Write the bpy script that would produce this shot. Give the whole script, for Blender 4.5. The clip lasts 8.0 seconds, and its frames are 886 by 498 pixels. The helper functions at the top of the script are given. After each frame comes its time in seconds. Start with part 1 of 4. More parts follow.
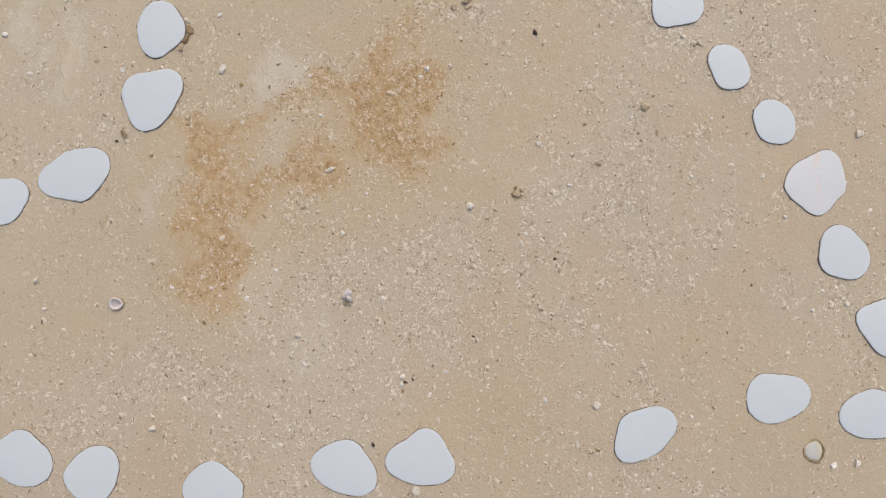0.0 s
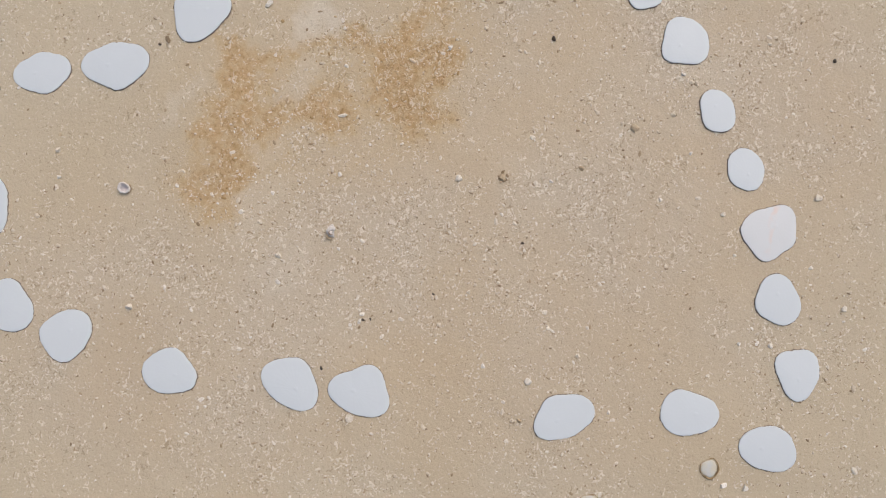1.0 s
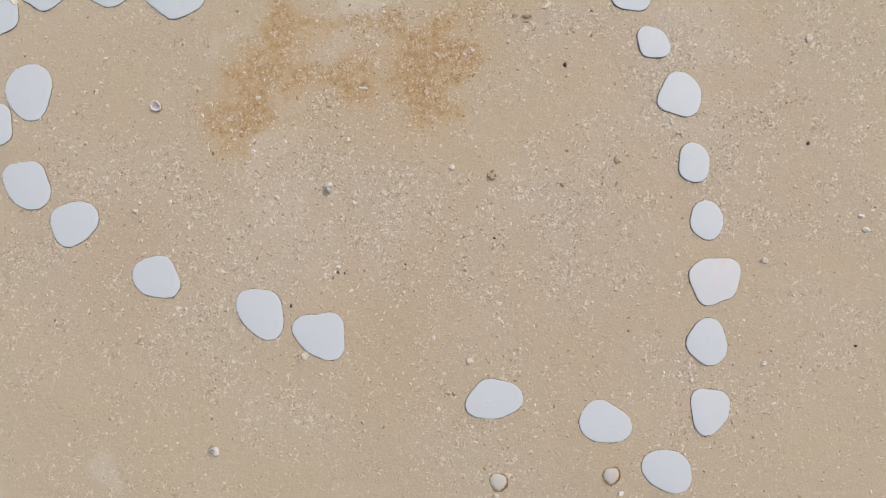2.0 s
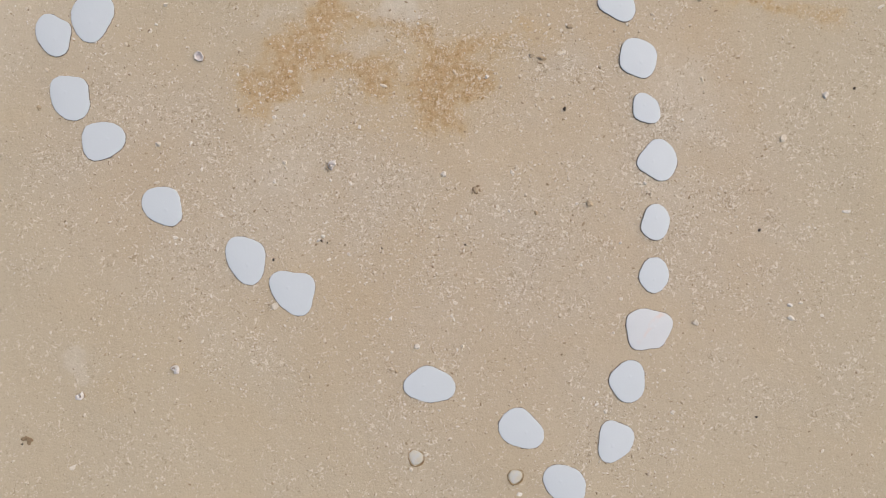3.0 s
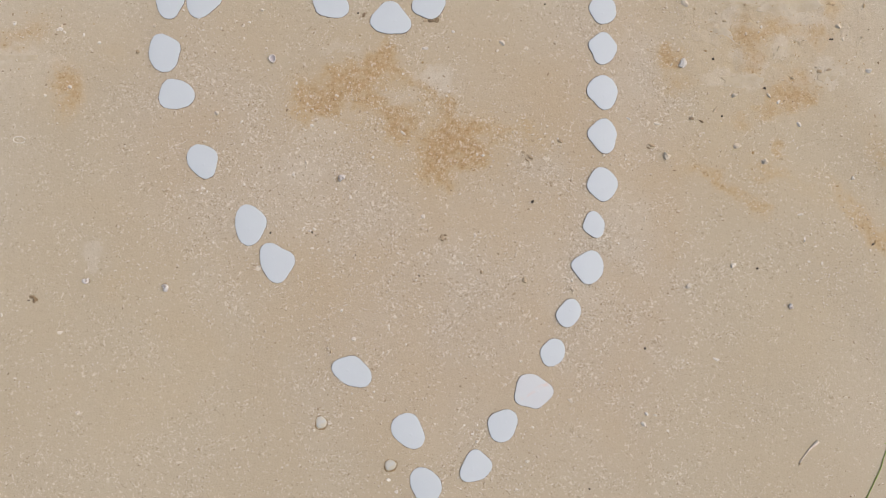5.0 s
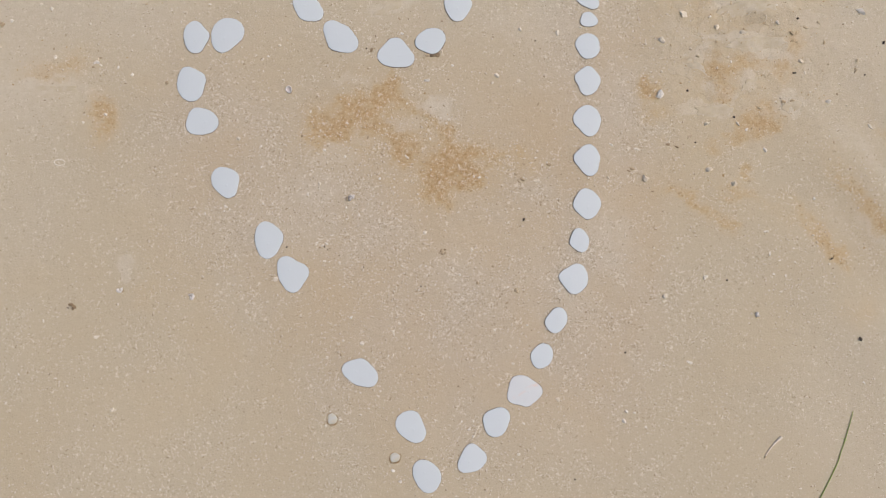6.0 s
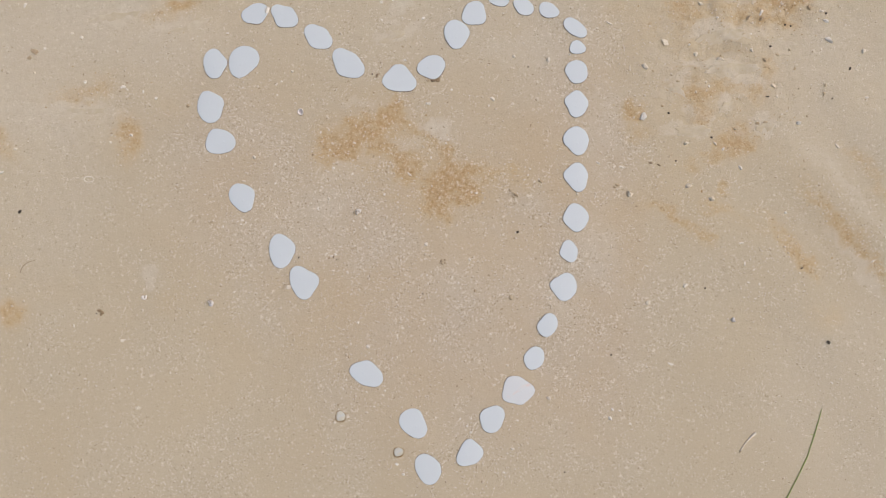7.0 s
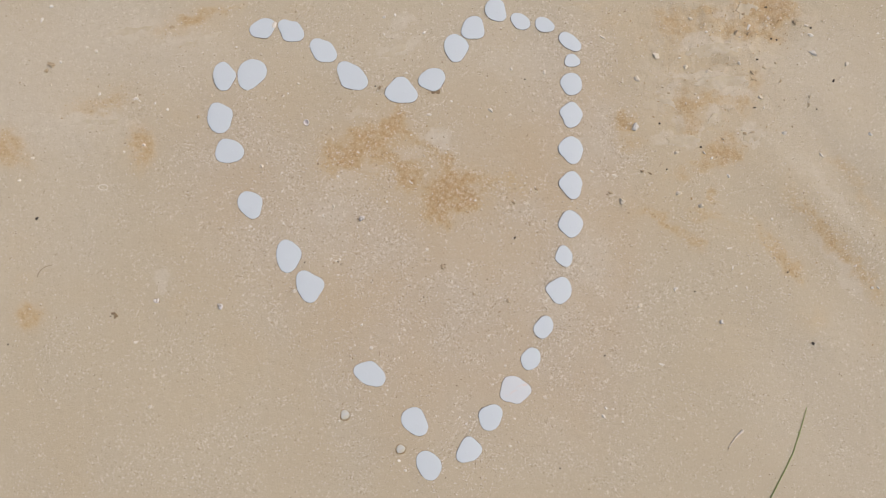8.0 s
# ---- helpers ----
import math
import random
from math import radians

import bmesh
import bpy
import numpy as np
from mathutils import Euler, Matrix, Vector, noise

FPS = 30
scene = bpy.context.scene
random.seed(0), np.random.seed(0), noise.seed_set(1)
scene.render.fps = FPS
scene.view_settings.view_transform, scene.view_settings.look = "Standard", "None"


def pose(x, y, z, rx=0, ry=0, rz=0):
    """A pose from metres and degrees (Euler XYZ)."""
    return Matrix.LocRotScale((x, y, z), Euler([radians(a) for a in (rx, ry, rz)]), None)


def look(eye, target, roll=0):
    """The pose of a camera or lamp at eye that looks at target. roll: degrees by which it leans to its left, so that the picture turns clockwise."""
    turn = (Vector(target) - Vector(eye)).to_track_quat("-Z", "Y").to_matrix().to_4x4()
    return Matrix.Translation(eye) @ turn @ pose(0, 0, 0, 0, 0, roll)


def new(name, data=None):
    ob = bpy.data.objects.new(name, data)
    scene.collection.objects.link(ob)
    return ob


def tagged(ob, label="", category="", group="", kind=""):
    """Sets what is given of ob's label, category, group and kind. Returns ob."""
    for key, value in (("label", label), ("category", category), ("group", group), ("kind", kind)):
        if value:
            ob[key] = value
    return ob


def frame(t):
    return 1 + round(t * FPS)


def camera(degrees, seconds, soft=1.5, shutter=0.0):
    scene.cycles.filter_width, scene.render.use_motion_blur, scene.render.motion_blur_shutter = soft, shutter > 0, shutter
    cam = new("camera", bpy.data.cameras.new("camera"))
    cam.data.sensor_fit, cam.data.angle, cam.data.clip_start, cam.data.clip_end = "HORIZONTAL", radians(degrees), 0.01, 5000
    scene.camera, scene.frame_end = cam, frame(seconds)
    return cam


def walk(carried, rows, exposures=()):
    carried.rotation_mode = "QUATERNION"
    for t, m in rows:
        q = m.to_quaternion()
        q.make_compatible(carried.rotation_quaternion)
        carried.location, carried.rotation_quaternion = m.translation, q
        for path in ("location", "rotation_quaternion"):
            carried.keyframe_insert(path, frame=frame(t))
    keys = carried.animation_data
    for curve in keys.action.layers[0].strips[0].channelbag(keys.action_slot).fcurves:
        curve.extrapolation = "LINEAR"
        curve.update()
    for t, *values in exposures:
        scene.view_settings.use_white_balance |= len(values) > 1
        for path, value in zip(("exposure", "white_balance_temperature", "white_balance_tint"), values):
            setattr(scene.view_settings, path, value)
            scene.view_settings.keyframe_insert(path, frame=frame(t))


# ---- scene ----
# A drone rises and turns over a heart of white bivalve shells laid on wet beach sand.
LENS = 60.0
cam = camera(LENS, 8.0, soft=1.05)
# seconds, east, north, height above the sand, heading, pitch and lean; the camera looks almost straight down
PATH = [
    (0, -0.1076, 0.0274, 0.9503, -61.91, 0.74, 1.07),
    (0.5, -0.1230, 0.0027, 0.9922, -55.33, 0.82, 0.88),
    (1, -0.1336, -0.0273, 1.0417, -48.15, 1.06, 0.77),
    (1.5, -0.1349, -0.0551, 1.0919, -41.56, 1.28, 0.74),
    (2.8, -0.0975, -0.1050, 1.2531, -23.49, 1.46, 0.62),
    (3, -0.0891, -0.1079, 1.2797, -20.77, 1.50, 0.52),
    (3.5, -0.0665, -0.1102, 1.3490, -14.22, 1.59, 0.29),
    (4, -0.0372, -0.1050, 1.4279, -7.09, 1.79, 0.08),
    (4.2, -0.0246, -0.1009, 1.4599, -4.34, 1.88, 0.00),
    (4.6, -0.0072, -0.0920, 1.5245, -0.80, 2.04, 0.00),
    (5.3, 0.0005, -0.0799, 1.6396, -0.07, 2.30, 0.04),
    (5.5, 0.0004, -0.0769, 1.6729, -0.06, 2.34, 0.04),
    (6, -0.0002, -0.0674, 1.7589, -0.02, 2.41, 0.02),
    (6.5, 0.0008, -0.0609, 1.8351, -0.03, 2.51, 0.04),
    (7, 0.0008, -0.0550, 1.9057, -0.02, 2.62, 0.04),
    (7.5, 0.0006, -0.0525, 1.9563, -0.04, 2.73, 0.03),
    (8, -0.0007, -0.0499, 1.9861, -0.05, 2.75, 0.01),
]
walk(cam, [(t, pose(x, y, z, pitch, lean, turn)) for t, x, y, z, turn, pitch, lean in PATH],
     exposures=[(0.0, -0.09), (8.0, -0.105)])

# ---- light: an even, bright overcast sky ----
SUN_HEIGHT, SUN_AZIMUTH = 56.0, 82.0
world = bpy.data.worlds.new("overcast_sky")
world.use_nodes = True
scene.world = world
wn, wl = world.node_tree.nodes, world.node_tree.links
sky = wn.new("ShaderNodeTexSky")
sky.sky_type = "NISHITA"
sky.sun_disc = False
sky.sun_elevation, sky.sun_rotation = radians(SUN_HEIGHT), radians(SUN_AZIMUTH)
sky.air_density, sky.dust_density, sky.ozone_density = 1.0, 5.0, 1.0
wn["Background"].inputs["Strength"].default_value = 0.141
wl.new(sky.outputs["Color"], wn["Background"].inputs["Color"])

sun_data = bpy.data.lights.new("sun", "SUN")
sun_data.energy, sun_data.angle, sun_data.color = 0.65, radians(42), (1.0, 0.985, 0.97)
sun = new("sun", sun_data)
az, el = radians(SUN_AZIMUTH), radians(SUN_HEIGHT)
sun.matrix_world = look((6 * math.sin(az) * math.cos(el), 6 * math.cos(az) * math.cos(el), 6 * math.sin(el)), (0, 0, 0))


# ---- materials ----
class Nodes:
    """A small hand for wiring one material."""

    def __init__(self, name):
        self.mat = bpy.data.materials.new(name)
        self.mat.use_nodes = True
        self.tree = self.mat.node_tree
        self.bsdf = self.tree.nodes["Principled BSDF"]

    def put(self, kind, operation=""):
        node = self.tree.nodes.new("ShaderNode" + kind)
        if operation:
            node.operation = operation
        return node

    def join(self, a, b):
        self.tree.links.new(a, b)

    def value(self, socket, x):
        if hasattr(x, "links"):
            self.join(x, socket)
        else:
            socket.default_value = x

    def noise(self, where, scale, detail=3.0, rough=0.55, warp=0.0):
        n = self.put("TexNoise")
        self.join(where, n.inputs["Vector"])
        for key, x in (("Scale", scale), ("Detail", detail), ("Roughness", rough), ("Distortion", warp)):
            n.inputs[key].default_value = x
        return n.outputs["Fac"]

    def remap(self, x, lo, hi, out_lo=0.0, out_hi=1.0, smooth=True):
        n = self.put("MapRange")
        n.interpolation_type = "SMOOTHSTEP" if smooth else "LINEAR"
        for key, v in (("Value", x), ("From Min", lo), ("From Max", hi), ("To Min", out_lo), ("To Max", out_hi)):
            self.value(n.inputs[key], v)
        return n.outputs["Result"]

    def math(self, op, a, b=0.0, clamp=False):
        n = self.put("Math", op)
        n.use_clamp = clamp
        self.value(n.inputs[0], a)
        self.value(n.inputs[1], b)
        return n.outputs[0]

    def mix(self, fac, a, b, blend="MIX"):
        n = self.put("Mix")
        n.data_type, n.blend_type = "RGBA", blend
        self.value(n.inputs[0], fac)
        self.value(n.inputs[6], (*a, 1.0) if isinstance(a, tuple) else a)
        self.value(n.inputs[7], (*b, 1.0) if isinstance(b, tuple) else b)
        return n.outputs[2]

    def bump(self, height, strength, distance):
        n = self.put("Bump")
        n.inputs["Strength"].default_value, n.inputs["Distance"].default_value = strength, distance
        self.join(height, n.inputs["Height"])
        self.join(n.outputs["Normal"], self.bsdf.inputs["Normal"])

    def done(self, colour, rough=0.8, spec=0.3):
        self.value(self.bsdf.inputs["Base Color"], (*colour, 1.0) if isinstance(colour, tuple) else colour)
        self.value(self.bsdf.inputs["Roughness"], rough)
        self.bsdf.inputs["Specular IOR Level"].default_value = spec
        return self.mat


# Rust-brown mineral stains and pale dry patches in the sand: east, north, half length, half width, turn, strength
RUST_HEART = (
    (-0.172, 0.350, 0.067, 0.029, 8, 0.66),
    (-0.125, 0.362, 0.029, 0.023, 0, 0.50),
    (-0.242, 0.273, 0.026, 0.015, -10, 0.85),
    (-0.266, 0.282, 0.053, 0.032, 15, 0.50),
    (-0.198, 0.312, 0.061, 0.026, 10, 0.58),
    (-0.295, 0.312, 0.029, 0.038, 0, 0.34),
    (-0.116, 0.386, 0.013, 0.023, 0, 0.55),
    (-0.086, 0.344, 0.029, 0.018, -25, 0.45),
    (-0.139, 0.279, 0.032, 0.016, -30, 0.55),
    (-0.095, 0.235, 0.035, 0.028, -30, 0.74),
    (-0.058, 0.322, 0.023, 0.013, -20, 0.36),
)
RUST_CORE = (
    (-0.018, 0.298, 0.032, 0.013, -25, 0.45),
    (0.005, 0.267, 0.020, 0.029, 0, 0.55),
    (0.001, 0.205, 0.041, 0.025, 10, 0.95),
    (-0.017, 0.158, 0.035, 0.026, 20, 0.80),
    (0.061, 0.217, 0.029, 0.016, 10, 0.75),
    (0.061, 0.161, 0.032, 0.022, 25, 0.95),
    (0.026, 0.181, 0.032, 0.020, 0, 0.72),
    (0.008, 0.119, 0.026, 0.019, 0, 0.48),
    (-0.139, 0.174, 0.032, 0.012, 0, 0.30),
    (0.114, 0.217, 0.026, 0.016, 0, 0.26),
    (0.179, 0.220, 0.025, 0.018, 0, 0.34),
    (0.202, 0.187, 0.026, 0.013, -10, 0.24),
    (0.295, 0.289, 0.032, 0.018, 20, 0.36),
)
RUST_HALO = (
    (-0.166, 0.303, 0.173, 0.102, 15, 0.42),
    (0.023, 0.189, 0.114, 0.097, 0, 0.42),
    (0.155, 0.208, 0.117, 0.044, 0, 0.22),
    (0.706, 0.448, 0.219, 0.190, 0, 0.38),
    (0.811, 0.649, 0.190, 0.073, 0, 0.40),
    (0.975, 0.063, 0.190, 0.088, -48, 0.22),
    (-0.864, 0.420, 0.176, 0.088, 0, 0.24),
    (-0.653, 0.637, 0.146, 0.050, 15, 0.28),
    (0.543, 0.613, 0.117, 0.073, 0, 0.24),
    (0.008, -0.068, 0.176, 0.088, 0, 0.10),
    (0.610, 0.137, 0.132, 0.073, -25, 0.26),
)
RUST_EAST = (
    (0.475, 0.383, 0.032, 0.032, 0, 0.75),
    (0.489, 0.323, 0.041, 0.020, 0, 0.42),
    (0.652, 0.365, 0.015, 0.035, 10, 0.58),
    (0.635, 0.427, 0.023, 0.023, 0, 0.42),
    (0.727, 0.308, 0.050, 0.019, 12, 0.60),
    (0.680, 0.277, 0.044, 0.016, 8, 0.45),
    (0.748, 0.287, 0.020, 0.020, 0, 0.60),
    (0.706, 0.432, 0.102, 0.015, -2, 0.42),
    (0.794, 0.421, 0.015, 0.029, 0, 0.42),
    (0.822, 0.484, 0.019, 0.038, 15, 0.36),
    (0.609, 0.640, 0.050, 0.023, -20, 0.40),
    (0.589, 0.677, 0.061, 0.023, 0, 0.30),
    (0.699, 0.683, 0.035, 0.013, 5, 0.55),
)
RUST_BANK = (
    (0.752, 0.619, 0.026, 0.010, 0, 0.45),
    (0.804, 0.610, 0.013, 0.022, 0, 0.60),
    (0.865, 0.667, 0.061, 0.035, 0, 0.72),
    (0.849, 0.601, 0.035, 0.013, 0, 0.50),
    (0.904, 0.682, 0.032, 0.019, 0, 0.45),
    (0.782, 0.683, 0.037, 0.018, 0, 0.30),
    (0.614, 0.241, 0.047, 0.016, 0, 0.40),
    (0.706, 0.188, 0.018, 0.025, -15, 0.55),
    (0.683, 0.142, 0.038, 0.013, -10, 0.34),
    (0.509, 0.262, 0.041, 0.013, -15, 0.30),
    (0.557, 0.122, 0.061, 0.022, -22, 0.50),
    (0.629, 0.087, 0.047, 0.013, -25, 0.34),
    (0.661, 0.054, 0.029, 0.013, -30, 0.46),
)
RUST_RIPPLE = (
    (0.860, 0.042, 0.108, 0.020, -52, 0.48),
    (0.891, 0.004, 0.044, 0.023, -48, 0.32),
    (0.961, 0.119, 0.129, 0.020, -55, 0.42),
    (1.013, 0.066, 0.047, 0.026, -52, 0.36),
    (1.087, 0.195, 0.140, 0.020, -55, 0.42),
    (1.092, -0.034, 0.091, 0.025, -47, 0.46),
    (1.039, 0.275, 0.050, 0.013, -38, 0.26),
    (0.955, -0.145, 0.056, 0.041, 20, 0.38),
    (0.770, 0.095, 0.059, 0.015, -30, 0.24),
    (1.114, -0.185, 0.026, 0.059, 0, 0.24),
    (1.146, 0.613, 0.035, 0.044, 0, 0.20),
    (0.782, -0.040, 0.059, 0.020, -30, 0.18),
)
RUST_WEST = (
    (-1.136, 0.310, 0.041, 0.059, 18, 0.72),
    (-1.084, 0.256, 0.035, 0.020, -40, 0.36),
    (-0.788, 0.318, 0.035, 0.050, 8, 0.70),
    (-0.781, 0.265, 0.035, 0.020, 0, 0.30),
    (-0.660, 0.648, 0.038, 0.018, 5, 0.75),
    (-0.592, 0.669, 0.059, 0.012, 14, 0.42),
    (-0.722, 0.624, 0.044, 0.012, -5, 0.30),
    (-1.076, -0.134, 0.038, 0.041, 0, 0.70),
    (-1.096, 0.050, 0.050, 0.038, 0, 0.22),
    (-1.085, -0.038, 0.029, 0.023, 0, 0.28),
    (-0.914, 0.417, 0.091, 0.022, 5, 0.40),
    (-0.858, 0.444, 0.032, 0.026, 0, 0.22),
    (-0.696, -0.094, 0.029, 0.035, 0, 0.28),
)
RUST_NORTH = (
    (-0.375, 0.681, 0.050, 0.018, 0, 0.28),
    (0.369, 0.683, 0.059, 0.013, 0, 0.32),
    (0.433, 0.635, 0.041, 0.029, 0, 0.22),
    (-0.686, 0.387, 0.029, 0.020, 0, 0.20),
    (-0.846, 0.295, 0.059, 0.035, 0, 0.17),
    (-1.097, 0.660, 0.044, 0.029, 0, 0.16),
    (-0.213, 0.437, 0.059, 0.023, 0, 0.20),
    (-0.465, 0.449, 0.038, 0.026, 0, 0.16),
    (0.126, 0.381, 0.044, 0.020, 0, 0.14),
)
PALE_HEART = (
    (-0.021, 0.332, 0.031, 0.019, 5, 0.95),
    (-0.730, -0.035, 0.019, 0.019, 0, 0.65),
    (-0.125, 0.566, 0.047, 0.012, 16, 0.75),
    (-0.104, 0.647, 0.032, 0.012, 10, 0.75),
    (-0.143, 0.614, 0.023, 0.009, 0, 0.50),
    (-0.072, 0.593, 0.020, 0.012, 20, 0.60),
    (-0.213, 0.407, 0.032, 0.012, 0, 0.45),
    (-0.245, 0.226, 0.059, 0.022, 0, 0.45),
    (-0.286, 0.149, 0.044, 0.029, 0, 0.30),
    (-0.098, 0.291, 0.029, 0.016, 0, 0.50),
    (-0.183, 0.270, 0.023, 0.013, 0, 0.40),
    (0.035, 0.255, 0.015, 0.013, 0, 0.30),
)
PALE_EAST = (
    (0.685, 0.589, 0.061, 0.016, 4, 0.85),
    (0.765, 0.574, 0.038, 0.013, 0, 0.50),
    (0.663, 0.493, 0.070, 0.013, -3, 0.85),
    (0.763, 0.463, 0.059, 0.015, -5, 0.65),
    (0.594, 0.454, 0.026, 0.013, 20, 0.50),
    (0.711, 0.394, 0.019, 0.018, 0, 0.75),
    (0.806, 0.342, 0.019, 0.020, 0, 0.75),
    (0.598, 0.329, 0.047, 0.016, 0, 0.65),
    (0.660, 0.356, 0.018, 0.015, 0, 0.65),
    (0.617, 0.385, 0.019, 0.015, 0, 0.55),
    (0.752, 0.667, 0.023, 0.015, 0, 0.50),
)
PALE_WEST = (
    (-0.805, 0.627, 0.059, 0.016, 10, 0.55),
    (-0.701, 0.590, 0.047, 0.009, 18, 0.65),
    (-0.957, 0.384, 0.079, 0.010, 5, 0.60),
    (-0.818, 0.369, 0.029, 0.012, 0, 0.35),
    (1.026, -0.002, 0.097, 0.016, -52, 0.50),
    (1.036, 0.157, 0.097, 0.015, -55, 0.36),
    (0.919, 0.063, 0.088, 0.012, -52, 0.30),
    (0.944, 0.254, 0.050, 0.020, -48, 0.26),
    (0.387, 0.211, 0.038, 0.219, 0, 0.28),
    (0.417, -0.010, 0.038, 0.088, 20, 0.30),
    (0.285, -0.126, 0.088, 0.044, 40, 0.30),
    (0.216, 0.523, 0.088, 0.044, 0, 0.30),
)
PALE_BROAD = (
    (-0.422, 0.644, 0.614, 0.132, 0, 0.22),
    (0.498, 0.568, 0.483, 0.176, 0, 0.15),
    (0.985, 0.463, 0.234, 0.176, 0, 0.15),
    (0.125, 0.005, 0.132, 0.102, 0, 0.25),
    (-0.329, 0.079, 0.088, 0.088, 0, 0.22),
    (-0.984, 0.525, 0.322, 0.190, 0, 0.30),
    (-1.095, 0.212, 0.219, 0.293, 0, 0.30),
    (1.037, -0.358, 0.219, 0.234, 0, 0.28),
    (1.027, 0.403, 0.205, 0.205, 0, 0.20),
)
RUSTS = RUST_HEART + RUST_CORE + RUST_HALO + RUST_EAST + RUST_BANK + RUST_RIPPLE + RUST_WEST + RUST_NORTH
PALES = PALE_HEART + PALE_EAST + PALE_WEST + PALE_BROAD


def sand_material():
    n = Nodes("damp_sand")
    place = n.put("NewGeometry").outputs["Position"]
    # how stained and how pale the sand is comes with the ground; fine noise frays the outlines
    fray = n.math("MULTIPLY", n.math("SUBTRACT", n.noise(place, 60.0, 6.0, 0.7), 0.5), 0.6)
    marks = []
    for key in ("rust", "pale"):
        a = n.put("Attribute")
        a.attribute_name = key
        marks.append(n.math("MULTIPLY", a.outputs["Fac"], n.remap(n.math("ADD", a.outputs["Fac"], fray), 0.0, 0.5, 0.25, 1.0), clamp=True))
    rust, pale = marks
    # dry sand does not cover the stronger stains
    pale = n.math("MULTIPLY", pale, n.remap(rust, 0.35, 0.75, 1.0, 0.15))
    a = n.put("Attribute")
    a.attribute_name = "scuff"
    stirred = n.remap(a.outputs["Fac"], 0.25, 0.7)
    g = n.put("Attribute")
    g.attribute_name = "grit"
    gritty_here = g.outputs["Fac"]
    grain = n.noise(place, 900.0, 2.0, 0.7)
    coarse = n.noise(place, 240.0, 3.0, 0.6)
    blotch = n.noise(place, 45.0, 4.0, 0.6)
    drift = n.noise(place, 5.0, 4.0, 0.55, 0.4)
    broad = n.noise(place, 1.4, 3.0, 0.5)
    colour = n.mix(n.remap(drift, 0.3, 0.7), SAND_A, SAND_B)
    colour = n.mix(n.math("MULTIPLY", n.remap(broad, 0.35, 0.7), 0.5), colour, SAND_C)
    colour = n.mix(n.math("MULTIPLY", n.remap(blotch, 0.45, 0.75), 0.3), colour, SAND_D)
    # beyond the heart the sand is greyer and more olive
    colour = n.mix(n.remap(gritty_here, 0.55, 0.95, 0.65, 0.0), colour, SAND_E)
    # the stains are mottled: ochre where thin, rusty where thick, darkest in small clots
    mottle = n.remap(n.noise(place, 55.0, 6.0, 0.72), 0.32, 0.62, 0.5, 1.0)
    rusty = n.math("MULTIPLY", rust, mottle, clamp=True)
    colour = n.mix(n.remap(rusty, 0.0, 0.45, 0.0, 0.72, False), colour, OCHRE)
    colour = n.mix(n.remap(rusty, 0.25, 0.9, 0.0, 0.85), colour, RUST_COLOUR)
    clot = n.remap(n.noise(place, 110.0, 5.0, 0.7), 0.46, 0.66)
    colour = n.mix(n.math("MULTIPLY", n.remap(rusty, 0.35, 0.9), n.math("MULTIPLY", clot, 0.62)), colour, RUST_DEEP)
    colour = n.mix(n.math("MULTIPLY", n.math("MULTIPLY", pale, mottle), 0.8), colour, SAND_PALE)
    colour = n.mix(n.remap(grain, 0.40, 0.7, 0.0, 0.12), colour, n.mix(1.0, colour, (0.55, 0.5, 0.45), "MULTIPLY"))
    # worn shell and mineral crumbs pressed into the surface: short pale and brown flecks, gathered in drifts
    drifts = n.math("ADD", n.noise(place, 22.0, 4.0, 0.6), n.math("MULTIPLY", n.math("SUBTRACT", drift, 0.5), 0.8))
    drifts = n.math("ADD", drifts, n.math("MULTIPLY", rust, 0.10))
    chance = n.remap(drifts, 0.40, 0.68, 0.14, 1.0)
    chance = n.math("MULTIPLY", chance, n.math("SUBTRACT", 1.0, n.math("MAXIMUM", n.math("MULTIPLY", stirred, 0.75), n.math("MULTIPLY", pale, 0.6))))
    chance = n.math("MULTIPLY", chance, gritty_here)
    rarer = n.math("MULTIPLY", n.math("SUBTRACT", 1.0, chance), 0.085)
    worm = n.noise(place, 165.0, 1.6, 0.55, 1.3)
    flake = n.math("MULTIPLY", n.remap(n.math("SUBTRACT", worm, rarer), 0.560, 0.615), n.remap(chance, 0.0, 0.6, 0.55, 1.0))
    rim = n.math("MULTIPLY", n.remap(n.math("ADD", worm, rarer), 0.43, 0.36), n.remap(chance, 0.0, 0.6, 0.55, 1.0))
    colour = n.mix(n.math("MULTIPLY", rim, 0.46), colour, n.mix(1.0, colour, CREVICE, "MULTIPLY"))
    colour = n.mix(n.math("MULTIPLY", flake, n.math("SUBTRACT", 0.72, n.math("MULTIPLY", rusty, 0.35))), colour, FLAKE)
    colour = n.mix(n.remap(coarse, 0.44, 0.30, 0.0, 0.18), colour, n.mix(1.0, colour, (0.6, 0.55, 0.5), "MULTIPLY"))
    # stirred ground breaks into thin crusts with rusty cracks between some of them
    warp = n.put("VectorMath", "MULTIPLY_ADD")
    swirl = n.put("TexNoise")
    n.join(place, swirl.inputs["Vector"])
    swirl.inputs["Scale"].default_value, swirl.inputs["Detail"].default_value = 26.0, 5.0
    n.join(swirl.outputs["Color"], warp.inputs[0])
    warp.inputs[1].default_value = (0.10, 0.055, 0.0)
    n.join(place, warp.inputs[2])
    crusts, gaps = n.put("TexVoronoi"), n.put("TexVoronoi")
    crusts.feature, gaps.feature = "F1", "DISTANCE_TO_EDGE"
